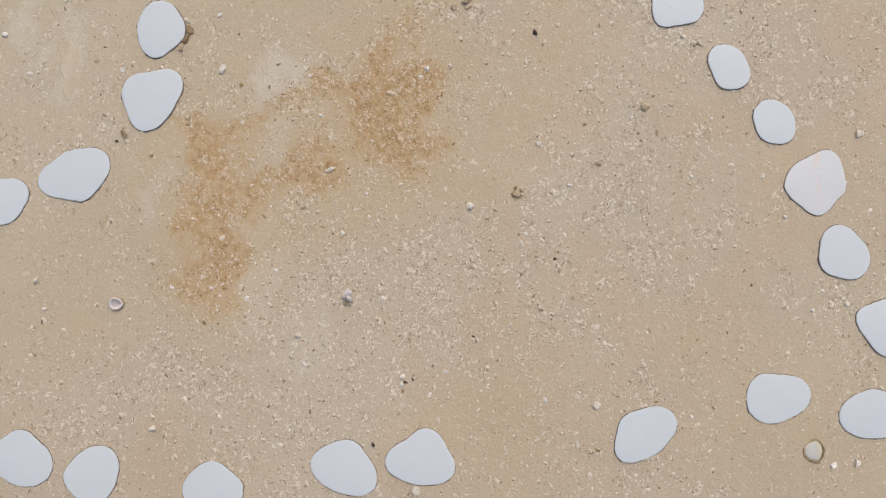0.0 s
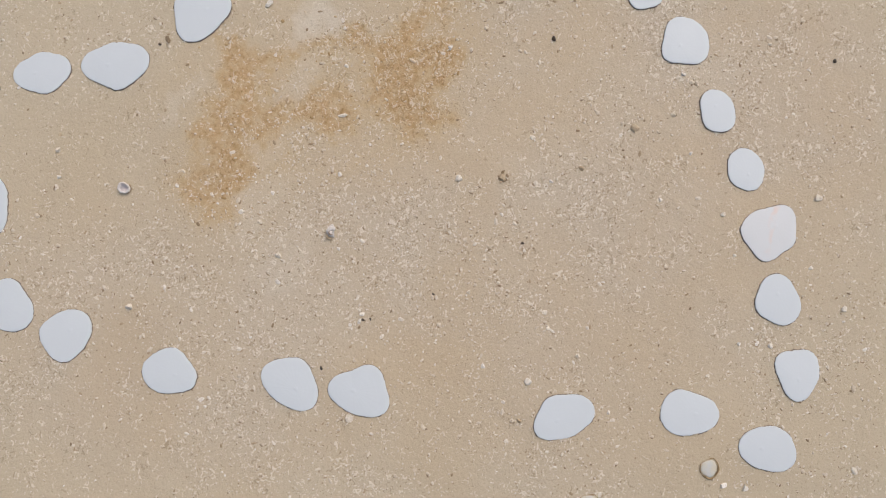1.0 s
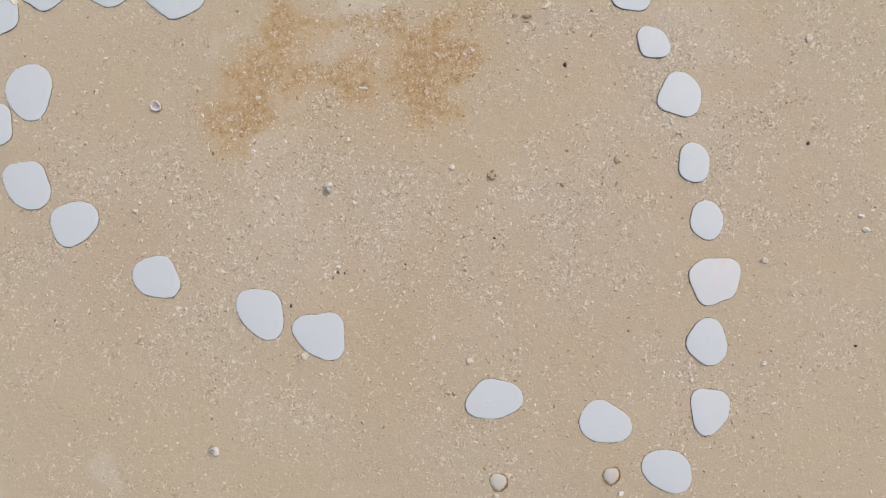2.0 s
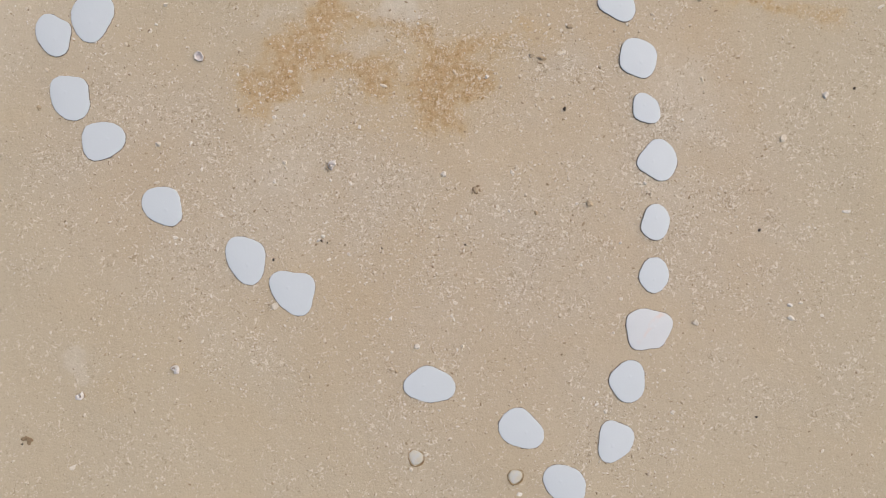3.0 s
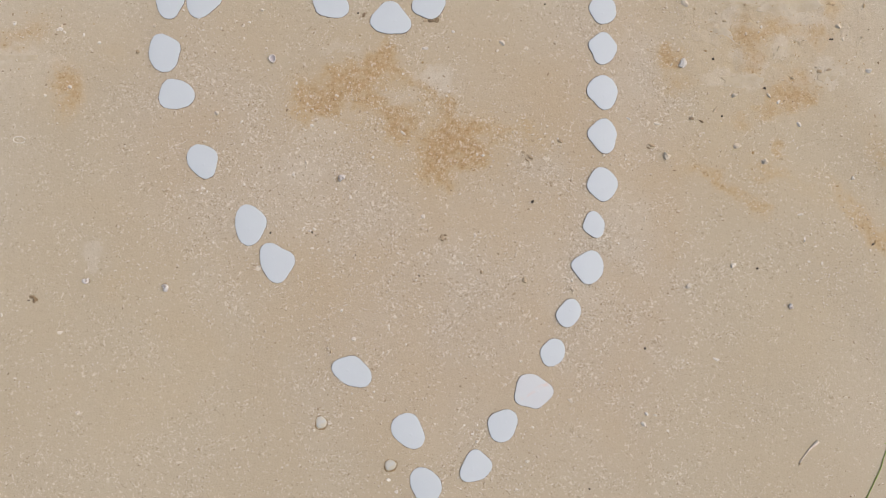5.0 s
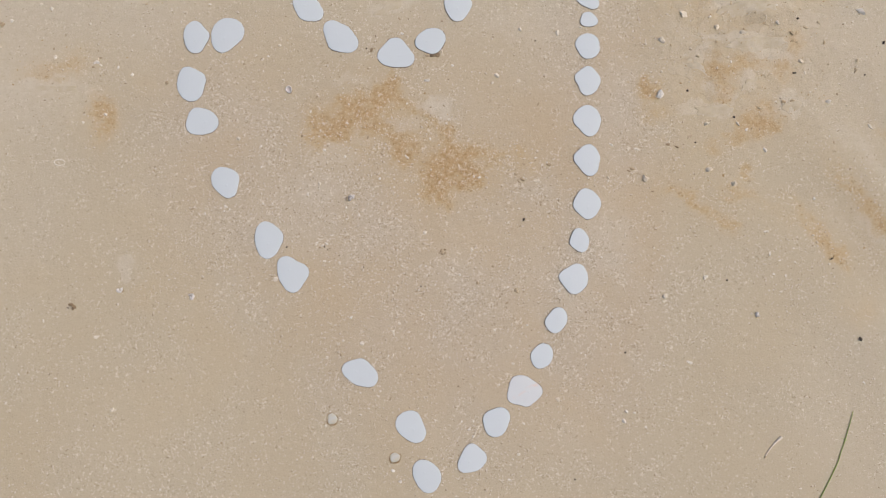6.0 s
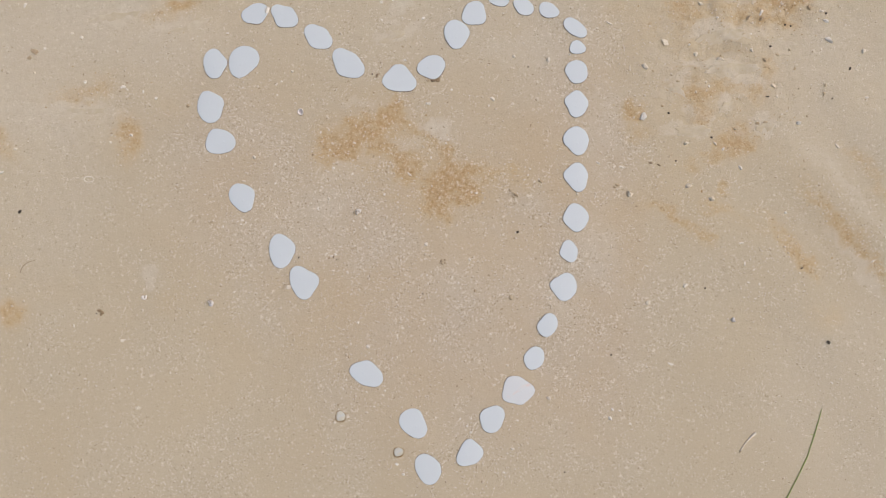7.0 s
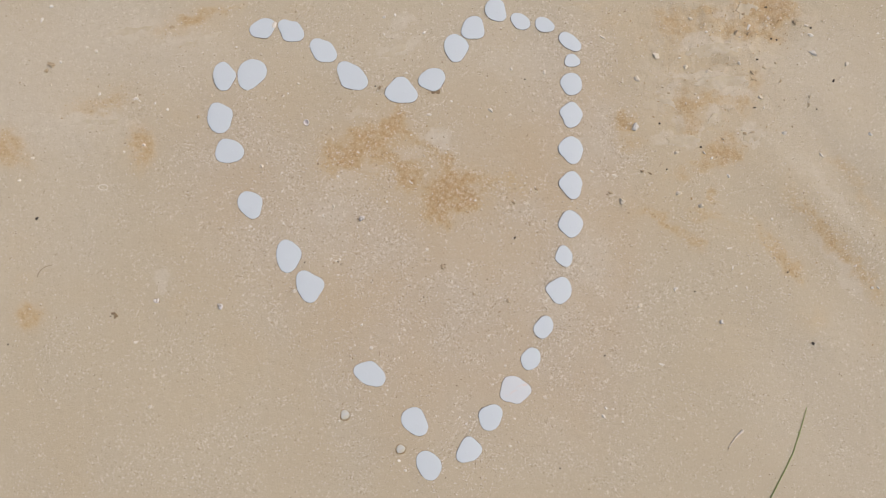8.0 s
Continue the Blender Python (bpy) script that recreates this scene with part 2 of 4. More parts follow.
    for v in (crusts, gaps):
        v.voronoi_dimensions = "2D"
        n.join(warp.outputs[0], v.inputs["Vector"])
        v.inputs["Scale"].default_value = 21.0
    tone = n.put("SeparateColor")
    n.join(crusts.outputs["Color"], tone.inputs[0])
    plate = n.math("MULTIPLY", stirred, n.math("MULTIPLY", n.remap(tone.outputs[0], 0.45, 0.9), n.remap(gaps.outputs["Distance"], 0.02, 0.16)))
    colour = n.mix(n.math("MULTIPLY", plate, 0.18), colour, SAND_PALE)
    crack = n.math("MULTIPLY", n.remap(gaps.outputs["Distance"], 0.085, 0.0), n.remap(n.noise(place, 24.0, 3.0, 0.6), 0.52, 0.64))
    crack = n.math("MULTIPLY", crack, stirred)
    colour = n.mix(n.math("MULTIPLY", crack, 0.14), colour, RUST_DEEP)
    relief = n.math("ADD", n.math("MULTIPLY", grain, 0.3), n.math("ADD", coarse, n.math("MULTIPLY", blotch, 1.2)))
    relief = n.math("ADD", relief, n.math("MULTIPLY", n.math("SUBTRACT", flake, rim), 0.4))
    relief = n.math("ADD", relief, n.math("MULTIPLY", n.math("SUBTRACT", plate, crack), 0.45))
    # scuffed ground is lumpier
    lumps = n.noise(place, 42.0, 5.0, 0.55)
    relief = n.math("ADD", relief, n.math("MULTIPLY", n.math("MULTIPLY", a.outputs["Fac"], lumps), 3.2))
    n.bump(relief, 0.7, 0.0016)
    return n.done(colour, n.remap(drift, 0.3, 0.7, 0.7, 0.85), 0.25)


SAND_A, SAND_B = (0.544, 0.430, 0.282), (0.578, 0.489, 0.362)
SAND_C, SAND_D = (0.546, 0.454, 0.334), (0.530, 0.415, 0.276)
SAND_E = (0.545, 0.463, 0.321)
SAND_PALE = (0.665, 0.595, 0.475)
CREVICE, FLAKE = (0.50, 0.42, 0.33), (0.76, 0.69, 0.57)
OCHRE = (0.562, 0.432, 0.256)
RUST_COLOUR, RUST_DEEP = (0.522, 0.342, 0.166), (0.345, 0.230, 0.090)


def shell_material(name, base, band, streak):
    n = Nodes(name)
    coord = n.put("TexCoord").outputs["Object"]
    split = n.put("SeparateXYZ")
    n.join(coord, split.inputs[0])
    # growth rings follow the height of the dome
    rings = n.put("TexWave")
    rings.wave_type, rings.bands_direction = "BANDS", "Z"
    n.join(coord, rings.inputs["Vector"])
    for key, x in (("Scale", 190.0), ("Distortion", 3.0), ("Detail", 2.0), ("Detail Scale", 0.6)):
        rings.inputs[key].default_value = x
    cloud = n.noise(coord, 38.0, 4.0, 0.6)
    colour = n.mix(n.remap(cloud, 0.4, 0.75, 0.0, 0.5), base, band)
    # one faint ray of colour runs from the beak to the margin
    across = n.math("SUBTRACT", n.math("MULTIPLY", split.outputs[0], 0.47), n.math("MULTIPLY", split.outputs[1], 0.88))
    across = n.math("ADD", across, n.math("MULTIPLY", n.math("SUBTRACT", n.noise(coord, 60.0, 2.0, 0.5), 0.5), 0.014))
    ray = n.remap(n.math("ABSOLUTE", across), 0.0058, 0.0012)
    ray = n.math("MULTIPLY", ray, n.remap(n.noise(coord, 42.0, 2.0, 0.5), 0.35, 0.6))
    colour = n.mix(n.math("MULTIPLY", ray, streak), colour, (0.72, 0.575, 0.50))
    n.bump(n.math("ADD", n.math("MULTIPLY", rings.outputs["Fac"], 0.6), cloud), 0.05, 0.0008)
    return n.done(colour, n.remap(cloud, 0.3, 0.7, 0.38, 0.55), 0.4)


def grit_material(name, tones, rough=0.7, by_object=False, fine=500.0):
    """Chips and stones: the tone changes from piece to piece."""
    n = Nodes(name)
    place = n.put("NewGeometry")
    chance = n.put("ObjectInfo").outputs["Random"] if by_object else place.outputs["Random Per Island"]
    ramp = n.put("ValToRGB")
    ramp.color_ramp.interpolation = "LINEAR"
    while len(ramp.color_ramp.elements) < len(tones):
        ramp.color_ramp.elements.new(0.5)
    for e, (at, c) in zip(ramp.color_ramp.elements, tones):
        e.position, e.color = at, (*c, 1.0)
    n.join(chance, ramp.inputs["Fac"])
    cloud = n.noise(place.outputs["Position"], fine, 3.0, 0.6)
    colour = n.mix(n.remap(cloud, 0.42, 0.72, 0.0, 0.6), ramp.outputs["Color"], n.mix(1.0, ramp.outputs["Color"], (0.6, 0.52, 0.42), "MULTIPLY"))
    n.bump(cloud, 0.3, 0.0008)
    return n.done(colour, rough, 0.35)


def plant_material(name, a, b, scale):
    n = Nodes(name)
    coord = n.put("TexCoord").outputs["Object"]
    cloud = n.noise(coord, scale, 4.0, 0.6)
    fine = n.noise(coord, scale * 8, 2.0, 0.6)
    n.bump(fine, 0.4, 0.0006)
    return n.done(n.mix(n.remap(cloud, 0.35, 0.65), a, b), 0.6, 0.3)


SAND = sand_material()
SHELL_WHITE = shell_material("white_shell", (0.626, 0.661, 0.666), (0.618, 0.653, 0.658), 0.0)
SHELL_PINK = shell_material("pink_streaked_shell", (0.642, 0.652, 0.646), (0.632, 0.640, 0.630), 0.75)
SHELL_CHIP = grit_material("bleached_chip", ((0.0, (0.76, 0.70, 0.60)), (0.5, (0.80, 0.76, 0.69)), (1.0, (0.72, 0.64, 0.51))), 0.55, True)
TAN_STONE = grit_material("tan_stone", ((0.0, (0.71, 0.61, 0.46)), (0.5, (0.78, 0.70, 0.56)), (1.0, (0.66, 0.55, 0.40))), 0.7, True)
BROWN_BIT = grit_material("brown_crust", ((0.0, (0.46, 0.345, 0.215)), (0.5, (0.55, 0.435, 0.29)), (1.0, (0.40, 0.30, 0.185))), 0.8, True)
DARK_CRUST = grit_material("dark_crust", ((0.0, (0.25, 0.175, 0.10)), (0.5, (0.36, 0.265, 0.165)), (1.0, (0.30, 0.21, 0.12))), 0.85, True)
DARK_BIT = grit_material("black_seed", ((0.0, (0.05, 0.04, 0.03)), (1.0, (0.09, 0.065, 0.045))), 0.6, True)
GRIT = grit_material("shell_grit", ((0.0, (0.22, 0.15, 0.085)), (0.16, (0.30, 0.21, 0.125)), (0.22, (0.46, 0.36, 0.25)), (0.52, (0.60, 0.51, 0.395)), (0.66, (0.72, 0.66, 0.57)), (1.0, (0.76, 0.73, 0.68))), 0.6)
GRIT_PALE = grit_material("pale_grit", ((0.0, (0.58, 0.49, 0.36)), (0.6, (0.66, 0.59, 0.48)), (0.85, (0.73, 0.66, 0.55)), (1.0, (0.80, 0.75, 0.66))), 0.6)
SPLINTER = grit_material("bleached_splinter", ((0.0, (0.60, 0.51, 0.38)), (0.5, (0.68, 0.60, 0.47)), (0.9, (0.74, 0.68, 0.57)), (1.0, (0.79, 0.75, 0.68))), 0.5)
# dark brown of the chips that imitate shadows beside the grit
GRIT_SHADE = grit_material("grit_shade", ((0.0, (0.24, 0.175, 0.105)), (1.0, (0.43, 0.325, 0.21))), 0.8)
GRIT_BROWN = grit_material("brown_grit", ((0.0, (0.28, 0.20, 0.115)), (1.0, (0.46, 0.35, 0.225))), 0.8)
# dark ring colour that stands in for contact shadow round the shells
CONTACT_SHADE = grit_material("contact_shade", ((0.0, (0.19, 0.155, 0.125)), (1.0, (0.27, 0.22, 0.175))), 0.8, True, 260.0)
CLOD = grit_material("sand_clod", ((0.0, (0.56, 0.45, 0.30)), (0.6, (0.60, 0.49, 0.34)), (1.0, (0.52, 0.39, 0.23))), 0.9, True, 300.0)


def crust_material():
    n = Nodes("dried_crust")
    place = n.put("NewGeometry").outputs["Position"]
    cloud = n.noise(place, 26.0, 5.0, 0.6)
    fine = n.noise(place, 320.0, 3.0, 0.65)
    colour = n.mix(n.remap(cloud, 0.35, 0.65), (0.550, 0.460, 0.318), (0.610, 0.530, 0.398))
    colour = n.mix(n.remap(fine, 0.5, 0.72, 0.0, 0.35), colour, (0.46, 0.35, 0.21))
    n.bump(n.math("ADD", cloud, n.math("MULTIPLY", fine, 0.5)), 0.5, 0.0015)
    return n.done(colour, 0.85, 0.2)


CRUST = crust_material()
RUST_CRUMB = grit_material("rust_crumb", ((0.0, (0.37, 0.24, 0.105)), (0.35, (0.52, 0.375, 0.205)), (1.0, (0.70, 0.59, 0.43))), 0.85)
SAND_CRUMB = grit_material("sand_crumb", ((0.0, (0.50, 0.38, 0.23)), (0.3, (0.57, 0.46, 0.31)), (1.0, (0.70, 0.62, 0.49))), 0.85)
SNAIL = grit_material("worn_snail", ((0.0, (0.70, 0.65, 0.60)), (1.0, (0.76, 0.72, 0.68))), 0.5, True)
SNAIL_DARK = grit_material("mouth_shade", ((0.0, (0.27, 0.20, 0.13)), (1.0, (0.36, 0.27, 0.18))), 0.8, True)
PEARL = plant_material("milky_shell", (0.57, 0.565, 0.525), (0.60, 0.55, 0.43), 70.0)
# lilac-grey inside of the cup, darkened for the shade in the hollow
HOLLOW = plant_material("snail_hollow", (0.50, 0.44, 0.42), (0.58, 0.52, 0.49), 160.0)
RIM = grit_material("brown_rim", ((0.0, (0.36, 0.25, 0.12)), (1.0, (0.31, 0.21, 0.10))), 0.7, True, 160.0)
GRASS = plant_material("green_stem", (0.24, 0.33, 0.065), (0.33, 0.41, 0.12), 60.0)
STRAW = plant_material("bleached_twig", (0.76, 0.68, 0.57), (0.64, 0.54, 0.42), 90.0)
ROOT = plant_material("brown_rootlet", (0.22, 0.15, 0.09), (0.30, 0.22, 0.14), 90.0)


# ---- helpers for building ----
def mesh_of(name, verts, faces, material, smooth=True):
    me = bpy.data.meshes.new(name)
    me.from_pydata(verts, [], faces)
    me.polygons.foreach_set("use_smooth", [smooth] * len(me.polygons))
    me.materials.append(material)
    me.update()
    return me


def part(name, me, parent, label=""):
    ob = new(name, me)
    ob.parent = parent
    return tagged(ob, label)


def value_noise(x, y, cell, seed):
    """Smooth random heights between -1 and 1 on a square lattice that repeats after 256 cells."""
    table = np.random.RandomState(seed).uniform(-1, 1, (256, 256))
    u, v = x / cell, y / cell
    i, j = np.floor(u).astype(int), np.floor(v).astype(int)
    s, t = u - i, v - j
    s, t = s * s * (3 - 2 * s), t * t * (3 - 2 * t)
    i0, i1, j0, j1 = i % 256, (i + 1) % 256, j % 256, (j + 1) % 256
    return (table[i0, j0] * (1 - s) + table[i1, j0] * s) * (1 - t) + (table[i0, j1] * (1 - s) + table[i1, j1] * s) * t


def spot(x, y, cx, cy, a, b, turn=0.0):
    c, s = math.cos(radians(turn)), math.sin(radians(turn))
    u, v = ((x - cx) * c + (y - cy) * s) / a, (-(x - cx) * s + (y - cy) * c) / b
    return np.exp(-(u * u + v * v))


def scuffed(x, y):
    """Where feet have stirred the sand beyond the heart."""
    return spot(x, y, 0.70, 0.48, 0.24, 0.24) + 0.8 * spot(x, y, 0.80, 0.66, 0.22, 0.10) + 0.5 * spot(x, y, -0.66, 0.62, 0.22, 0.07, 10) + 0.4 * spot(x, y, -0.90, 0.33, 0.16, 0.05, 4)


def gritty(x, y):
    """How much shell grit lies in the sand: most inside the heart and along its long side."""
    return 0.55 + 0.45 * np.clip(spot(x, y, 0.0, 0.0, 0.42, 0.46) + 0.9 * spot(x, y, 0.36, 0.12, 0.13, 0.50) + 0.5 * spot(x, y, -0.55, 0.25, 0.2, 0.3), 0, 1)


def sand_height(x, y):
    """The sand's relief in metres."""
    x, y = np.asarray(x, float), np.asarray(y, float)
    h = 0.0045 * value_noise(x, y, 0.45, 1) + 0.0016 * value_noise(x, y, 0.11, 2)
    h = h + 0.0006 * value_noise(x, y, 0.035, 3) + 0.0004 * value_noise(x, y, 0.014, 4)
    h = h + scuffed(x, y) * (0.0030 * value_noise(x, y, 0.05, 5) + 0.0013 * value_noise(x, y, 0.016, 6))
    # a smooth scraped bank with a lip below it
    h = h + 0.006 * spot(x, y, 0.70, 0.49, 0.13, 0.018, 4) + 0.005 * spot(x, y, 0.71, 0.56, 0.10, 0.022, 3) - 0.005 * spot(x, y, 0.69, 0.525, 0.09, 0.012, 4)
    # long shallow ripples on the far side
    u = (x * 0.74 + y * 0.67)
    h = h + 0.0035 * np.sin(u * 26 + 2 * value_noise(x, y, 0.3, 7)) * spot(x, y, 1.0, 0.10, 0.30, 0.40)
    return h


def height_at(x, y):
    return float(sand_height(np.array([x]), np.array([y]))[0])


# ---- ground: one sheet, fine under the camera and growing coarser to the horizon ----
def axis(half, step, reach):
    inner = np.arange(-half, half + step / 2, step)
    outer, d, at = [], step, half
    while at < reach:
        d *= 1.35
        at += d
        outer.append(at)
    outer = np.array(outer)
    return np.concatenate([-outer[::-1], inner, outer])


gx, gy = axis(1.32, 0.0052, 900.0), axis(0.84, 0.0052, 900.0)
GX, GY = np.meshgrid(gx, gy, indexing="ij")
GZ = sand_height(GX, GY)


def patches(x, y, rows, firm=1.25):
    """How strongly the patches cover each place: soft spots that add up, their outlines bent by noise."""
    bx = x + 0.014 * value_noise(x, y, 0.06, 21) + 0.011 * value_noise(x, y, 0.022, 22) + 0.006 * value_noise(x, y, 0.010, 25)
    by = y + 0.014 * value_noise(x, y, 0.06, 23) + 0.011 * value_noise(x, y, 0.022, 24) + 0.006 * value_noise(x, y, 0.010, 26)
    bare = np.ones_like(x)
    for cx, cy, a, b, turn, power in rows:
        c, s = math.cos(radians(turn)), math.sin(radians(turn))
        u, v = ((bx - cx) * c + (by - cy) * s) / (a * 1.62), (-(bx - cx) * s + (by - cy) * c) / (b * 1.62)
        q = np.clip(firm * (1.0 - np.hypot(u, v)), 0, 1)
        bare *= 1 - power * q * q * (3 - 2 * q)
    return 1 - bare


nx, ny = GX.shape
idx = np.arange(nx * ny).reshape(nx, ny)
quads = np.stack([idx[:-1, :-1], idx[1:, :-1], idx[1:, 1:], idx[:-1, 1:]], -1).reshape(-1, 4)
ground_mesh = mesh_of("ground", np.stack([GX, GY, GZ], -1).reshape(-1, 3).tolist(), quads.tolist(), SAND)
for key, rows in (("rust", RUSTS), ("pale", PALES)):
    ground_mesh.attributes.new(key, "FLOAT", "POINT").data.foreach_set("value", patches(GX, GY, rows, 1.25 if key == "rust" else 2.0).ravel())
ground_mesh.attributes.new("grit", "FLOAT", "POINT").data.foreach_set("value", gritty(GX, GY).ravel())
ground_mesh.attributes.new("scuff", "FLOAT", "POINT").data.foreach_set("value", np.clip(scuffed(GX, GY), 0, 1).ravel())
tagged(new("ground", ground_mesh), "damp tan beach sand with rusty stains and shell grit", "sand", kind="structure")


# ---- the heart of shells ----
def shell(x, y, radius, beak, oval, triangle, square, five, tint=None):
    """One valve, hollow side down. Its margin is a circle drawn out by an oval, a triangular, a square and a five-sided term
    (share of the radius, degrees); it domes up towards the beak and overhangs the sand a little at the margin."""
    seed = int(abs(x) * 7919 + abs(y) * 104729) % 9973
    rng = np.random.RandomState(seed)
    segs, th = 120, np.linspace(0, 2 * np.pi, 120, endpoint=False)
    r = np.ones(segs)
    for k, (amount, turn) in enumerate((oval, triangle, square, five), 2):
        r += amount * np.cos(k * (th - radians(turn)))
    for k in (7, 9, 13, 17):
        r += 0.0040 * rng.uniform(0.4, 1.2) * np.cos(k * th + rng.uniform(0, 6.3))
    # the margin is chipped and finely ragged
    for k in (23, 31, 43):
        r += 0.0032 * rng.uniform(0.3, 1.2) * np.cos(k * th + rng.uniform(0, 6.3))
    for _ in range(rng.randint(1, 4)):
        r -= rng.uniform(0.008, 0.022) * np.exp(-((th - rng.uniform(0, 6.28)) / rng.uniform(0.05, 0.12)) ** 2)
    r *= radius * 1.008
    b = radians(beak)
    top = 0.038 * radius * rng.uniform(0.85, 1.15)
    crown = np.array([math.cos(b), math.sin(b)]) * radius * 0.30
    rings = [(0.955, -0.0030), (0.992, 0.0006), (1.0, 0.0018), (0.9985, 0.0022), (0.995, 0.0024), (0.990, 0.0025)]
    for q in np.linspace(0.97, 0.06, 14):
        rings.append((q, 0.0026 + top * (1 - q ** 1.8)))
    verts, faces = [], []
    ribs = 1 + 0.004 * np.cos(th * 24)
    for q, z in rings:
        lean = max(0.0, 1 - q)
        ridge = 0.00004 * math.sin(q * 55 + rng.uniform(0, 0.6)) if q < 0.93 else 0.0
        for a in range(segs):
            verts.append((q * r[a] * math.cos(th[a]) + crown[0] * lean, q * r[a] * math.sin(th[a]) + crown[1] * lean, z * (ribs[a] if q < 0.9 else 1) + ridge))
    for i in range(len(rings) - 1):
        for a in range(segs):
            n = (a + 1) % segs
            faces.append((i * segs + a, i * segs + n, (i + 1) * segs + n, (i + 1) * segs + a))
    verts.append((crown[0], crown[1], rings[-1][1] + 0.0004))
    last = (len(rings) - 1) * segs
    for a in range(segs):
        faces.append((last + a, last + (a + 1) % segs, len(verts) - 1))
    ob = new("seashell")
    part("valve", mesh_of("valve", verts, faces, tint or SHELL_WHITE), ob)
    # a dark ring round the valve, painted as its contact shadow and broken in places
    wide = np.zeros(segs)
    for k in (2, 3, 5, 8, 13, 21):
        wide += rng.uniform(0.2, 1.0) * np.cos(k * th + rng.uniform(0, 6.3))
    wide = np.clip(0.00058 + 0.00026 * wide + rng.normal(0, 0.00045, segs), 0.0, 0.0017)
    shade_ring, strips = [], []
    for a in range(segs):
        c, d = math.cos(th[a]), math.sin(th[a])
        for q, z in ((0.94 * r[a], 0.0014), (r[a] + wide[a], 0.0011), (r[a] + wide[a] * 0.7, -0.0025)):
            shade_ring.append((q * c, q * d, z))
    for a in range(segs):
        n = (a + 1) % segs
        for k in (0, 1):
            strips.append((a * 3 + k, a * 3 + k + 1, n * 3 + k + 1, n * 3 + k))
    part("margin", mesh_of("margin", shade_ring, strips, CONTACT_SHADE), ob, "grey-brown ring painted as contact shadow along the edge")
    ob.location = (x, y, height_at(x, y) - 0.0001)
    # it lies as the sand under it slopes
    dx = (height_at(x + radius, y) - height_at(x - radius, y)) / (2 * radius)
    dy = (height_at(x, y + radius) - height_at(x, y - radius)) / (2 * radius)
    ob.rotation_euler = (math.atan(dy), -math.atan(dx), 0)
    if tint:
        label = "large white bivalve shell with faint pink streaks, pressed into sand"
    elif radius < 0.025:
        label = "small white bivalve shell lying on damp sand"
    elif oval[0] > 0.13:
        label = "long oval white bivalve shell lying on damp sand"
    elif triangle[0] > 0.06:
        label = "fan-shaped white bivalve shell lying on damp sand"
    else:
        label = "rounded white bivalve shell lying on damp sand"
    return tagged(ob, label, "seashell", "shells laid out as a heart")


shell(-0.0375, -0.5072, 0.0337, 124, (0.128, -62), (0.046, 19), (0.017, 15), (0.008, -14))
shell(0.0647, -0.4694, 0.0312, -139, (0.095, 47), (0.096, -18), (0.023, 18), (0.024, 10))
shell(0.1202, -0.3857, 0.0315, 49, (0.086, 63), (0.061, 36), (0.022, -34), (0.008, 14))
shell(0.1825, -0.3170, 0.0364, 0, (0.067, -9), (0.062, -9), (0.042, 18), (0.041, -3), tint=SHELL_PINK)
shell(0.2246, -0.2375, 0.0265, -113, (0.098, 62), (0.01, 54), (0.023, -20), (0.011, 31))
shell(0.2581, -0.1564, 0.0262, 67, (0.136, 60), (0.025, -55), (0.029, -6), (0.007, -28))
shell(0.2999, -0.0614, 0.0325, 169, (0.025, 75), (0.065, 49), (0.05, -12), (0.006, 28))
shell(0.3124, 0.0263, 0.0240, 98, (0.113, -77), (0.043, -43), (0.053, 15), (0.006, 9))
shell(0.3302, 0.1105, 0.0322, -83, (0.057, -78), (0.003, 47), (0.048, 8), (0.009, -23))
shell(0.3327, 0.2124, 0.0316, -75, (0.105, -78), (0.075, 51), (0.047, 2), (0.015, 13))
shell(0.3331, 0.3042, 0.0327, -77, (0.085, -68), (0.053, 49), (0.039, 5), (0.004, -11))
shell(0.3343, 0.3963, 0.0301, -97, (0.087, -80), (0.037, 27), (0.056, -9), (0.026, 19))
shell(0.3350, 0.4774, 0.0286, -95, (0.045, -65), (0.025, 42), (0.018, -23), (0.014, 34))
shell(0.3372, 0.5387, 0.0186, -15, (0.085, -9), (0.074, -21), (0.004, -21), (0.015, -8))
shell(0.3318, 0.5893, 0.0247, -36, (0.293, -37), (0.023, -32), (0.057, -37), (0.01, 36))
shell(0.2657, 0.6344, 0.0221, -20, (0.16, -24), (0.05, -13), (0.027, -25), (0.018, -16))
shell(0.2029, 0.6443, 0.0232, 144, (0.164, -35), (0.03, 11), (0.033, -32), (0.007, 2))
shell(0.1382, 0.6742, 0.0291, -49, (0.09, -62), (0.061, -49), (0.028, -45), (0.011, 34))
shell(0.0785, 0.6259, 0.0307, -146, (0.025, 59), (0.075, -37), (0.037, -43), (0.007, -21))
shell(0.0334, 0.5741, 0.0336, -90, (0.084, -82), (0.057, 18), (0.03, 6), (0.005, -13))
shell(-0.0289, 0.4895, 0.0320, -169, (0.085, 17), (0.048, 54), (0.035, 17), (0.004, -18))
shell(-0.1099, 0.4586, 0.0370, -24, (0.098, -14), (0.114, -32), (0.028, -8), (0.018, -26))
shell(-0.2393, 0.4978, 0.0373, 133, (0.192, -41), (0.056, -6), (0.066, -42), (0.014, -15))
shell(-0.3146, 0.5663, 0.0324, 139, (0.174, -37), (0.034, 4), (0.058, -37), (0.009, -23))
shell(-0.3996, 0.6193, 0.0309, 140, (0.155, -34), (0.051, 11), (0.08, -36), (0.012, -9))
shell(-0.4739, 0.6262, 0.0293, -167, (0.149, 20), (0.053, 58), (0.041, 21), (0.014, 21))
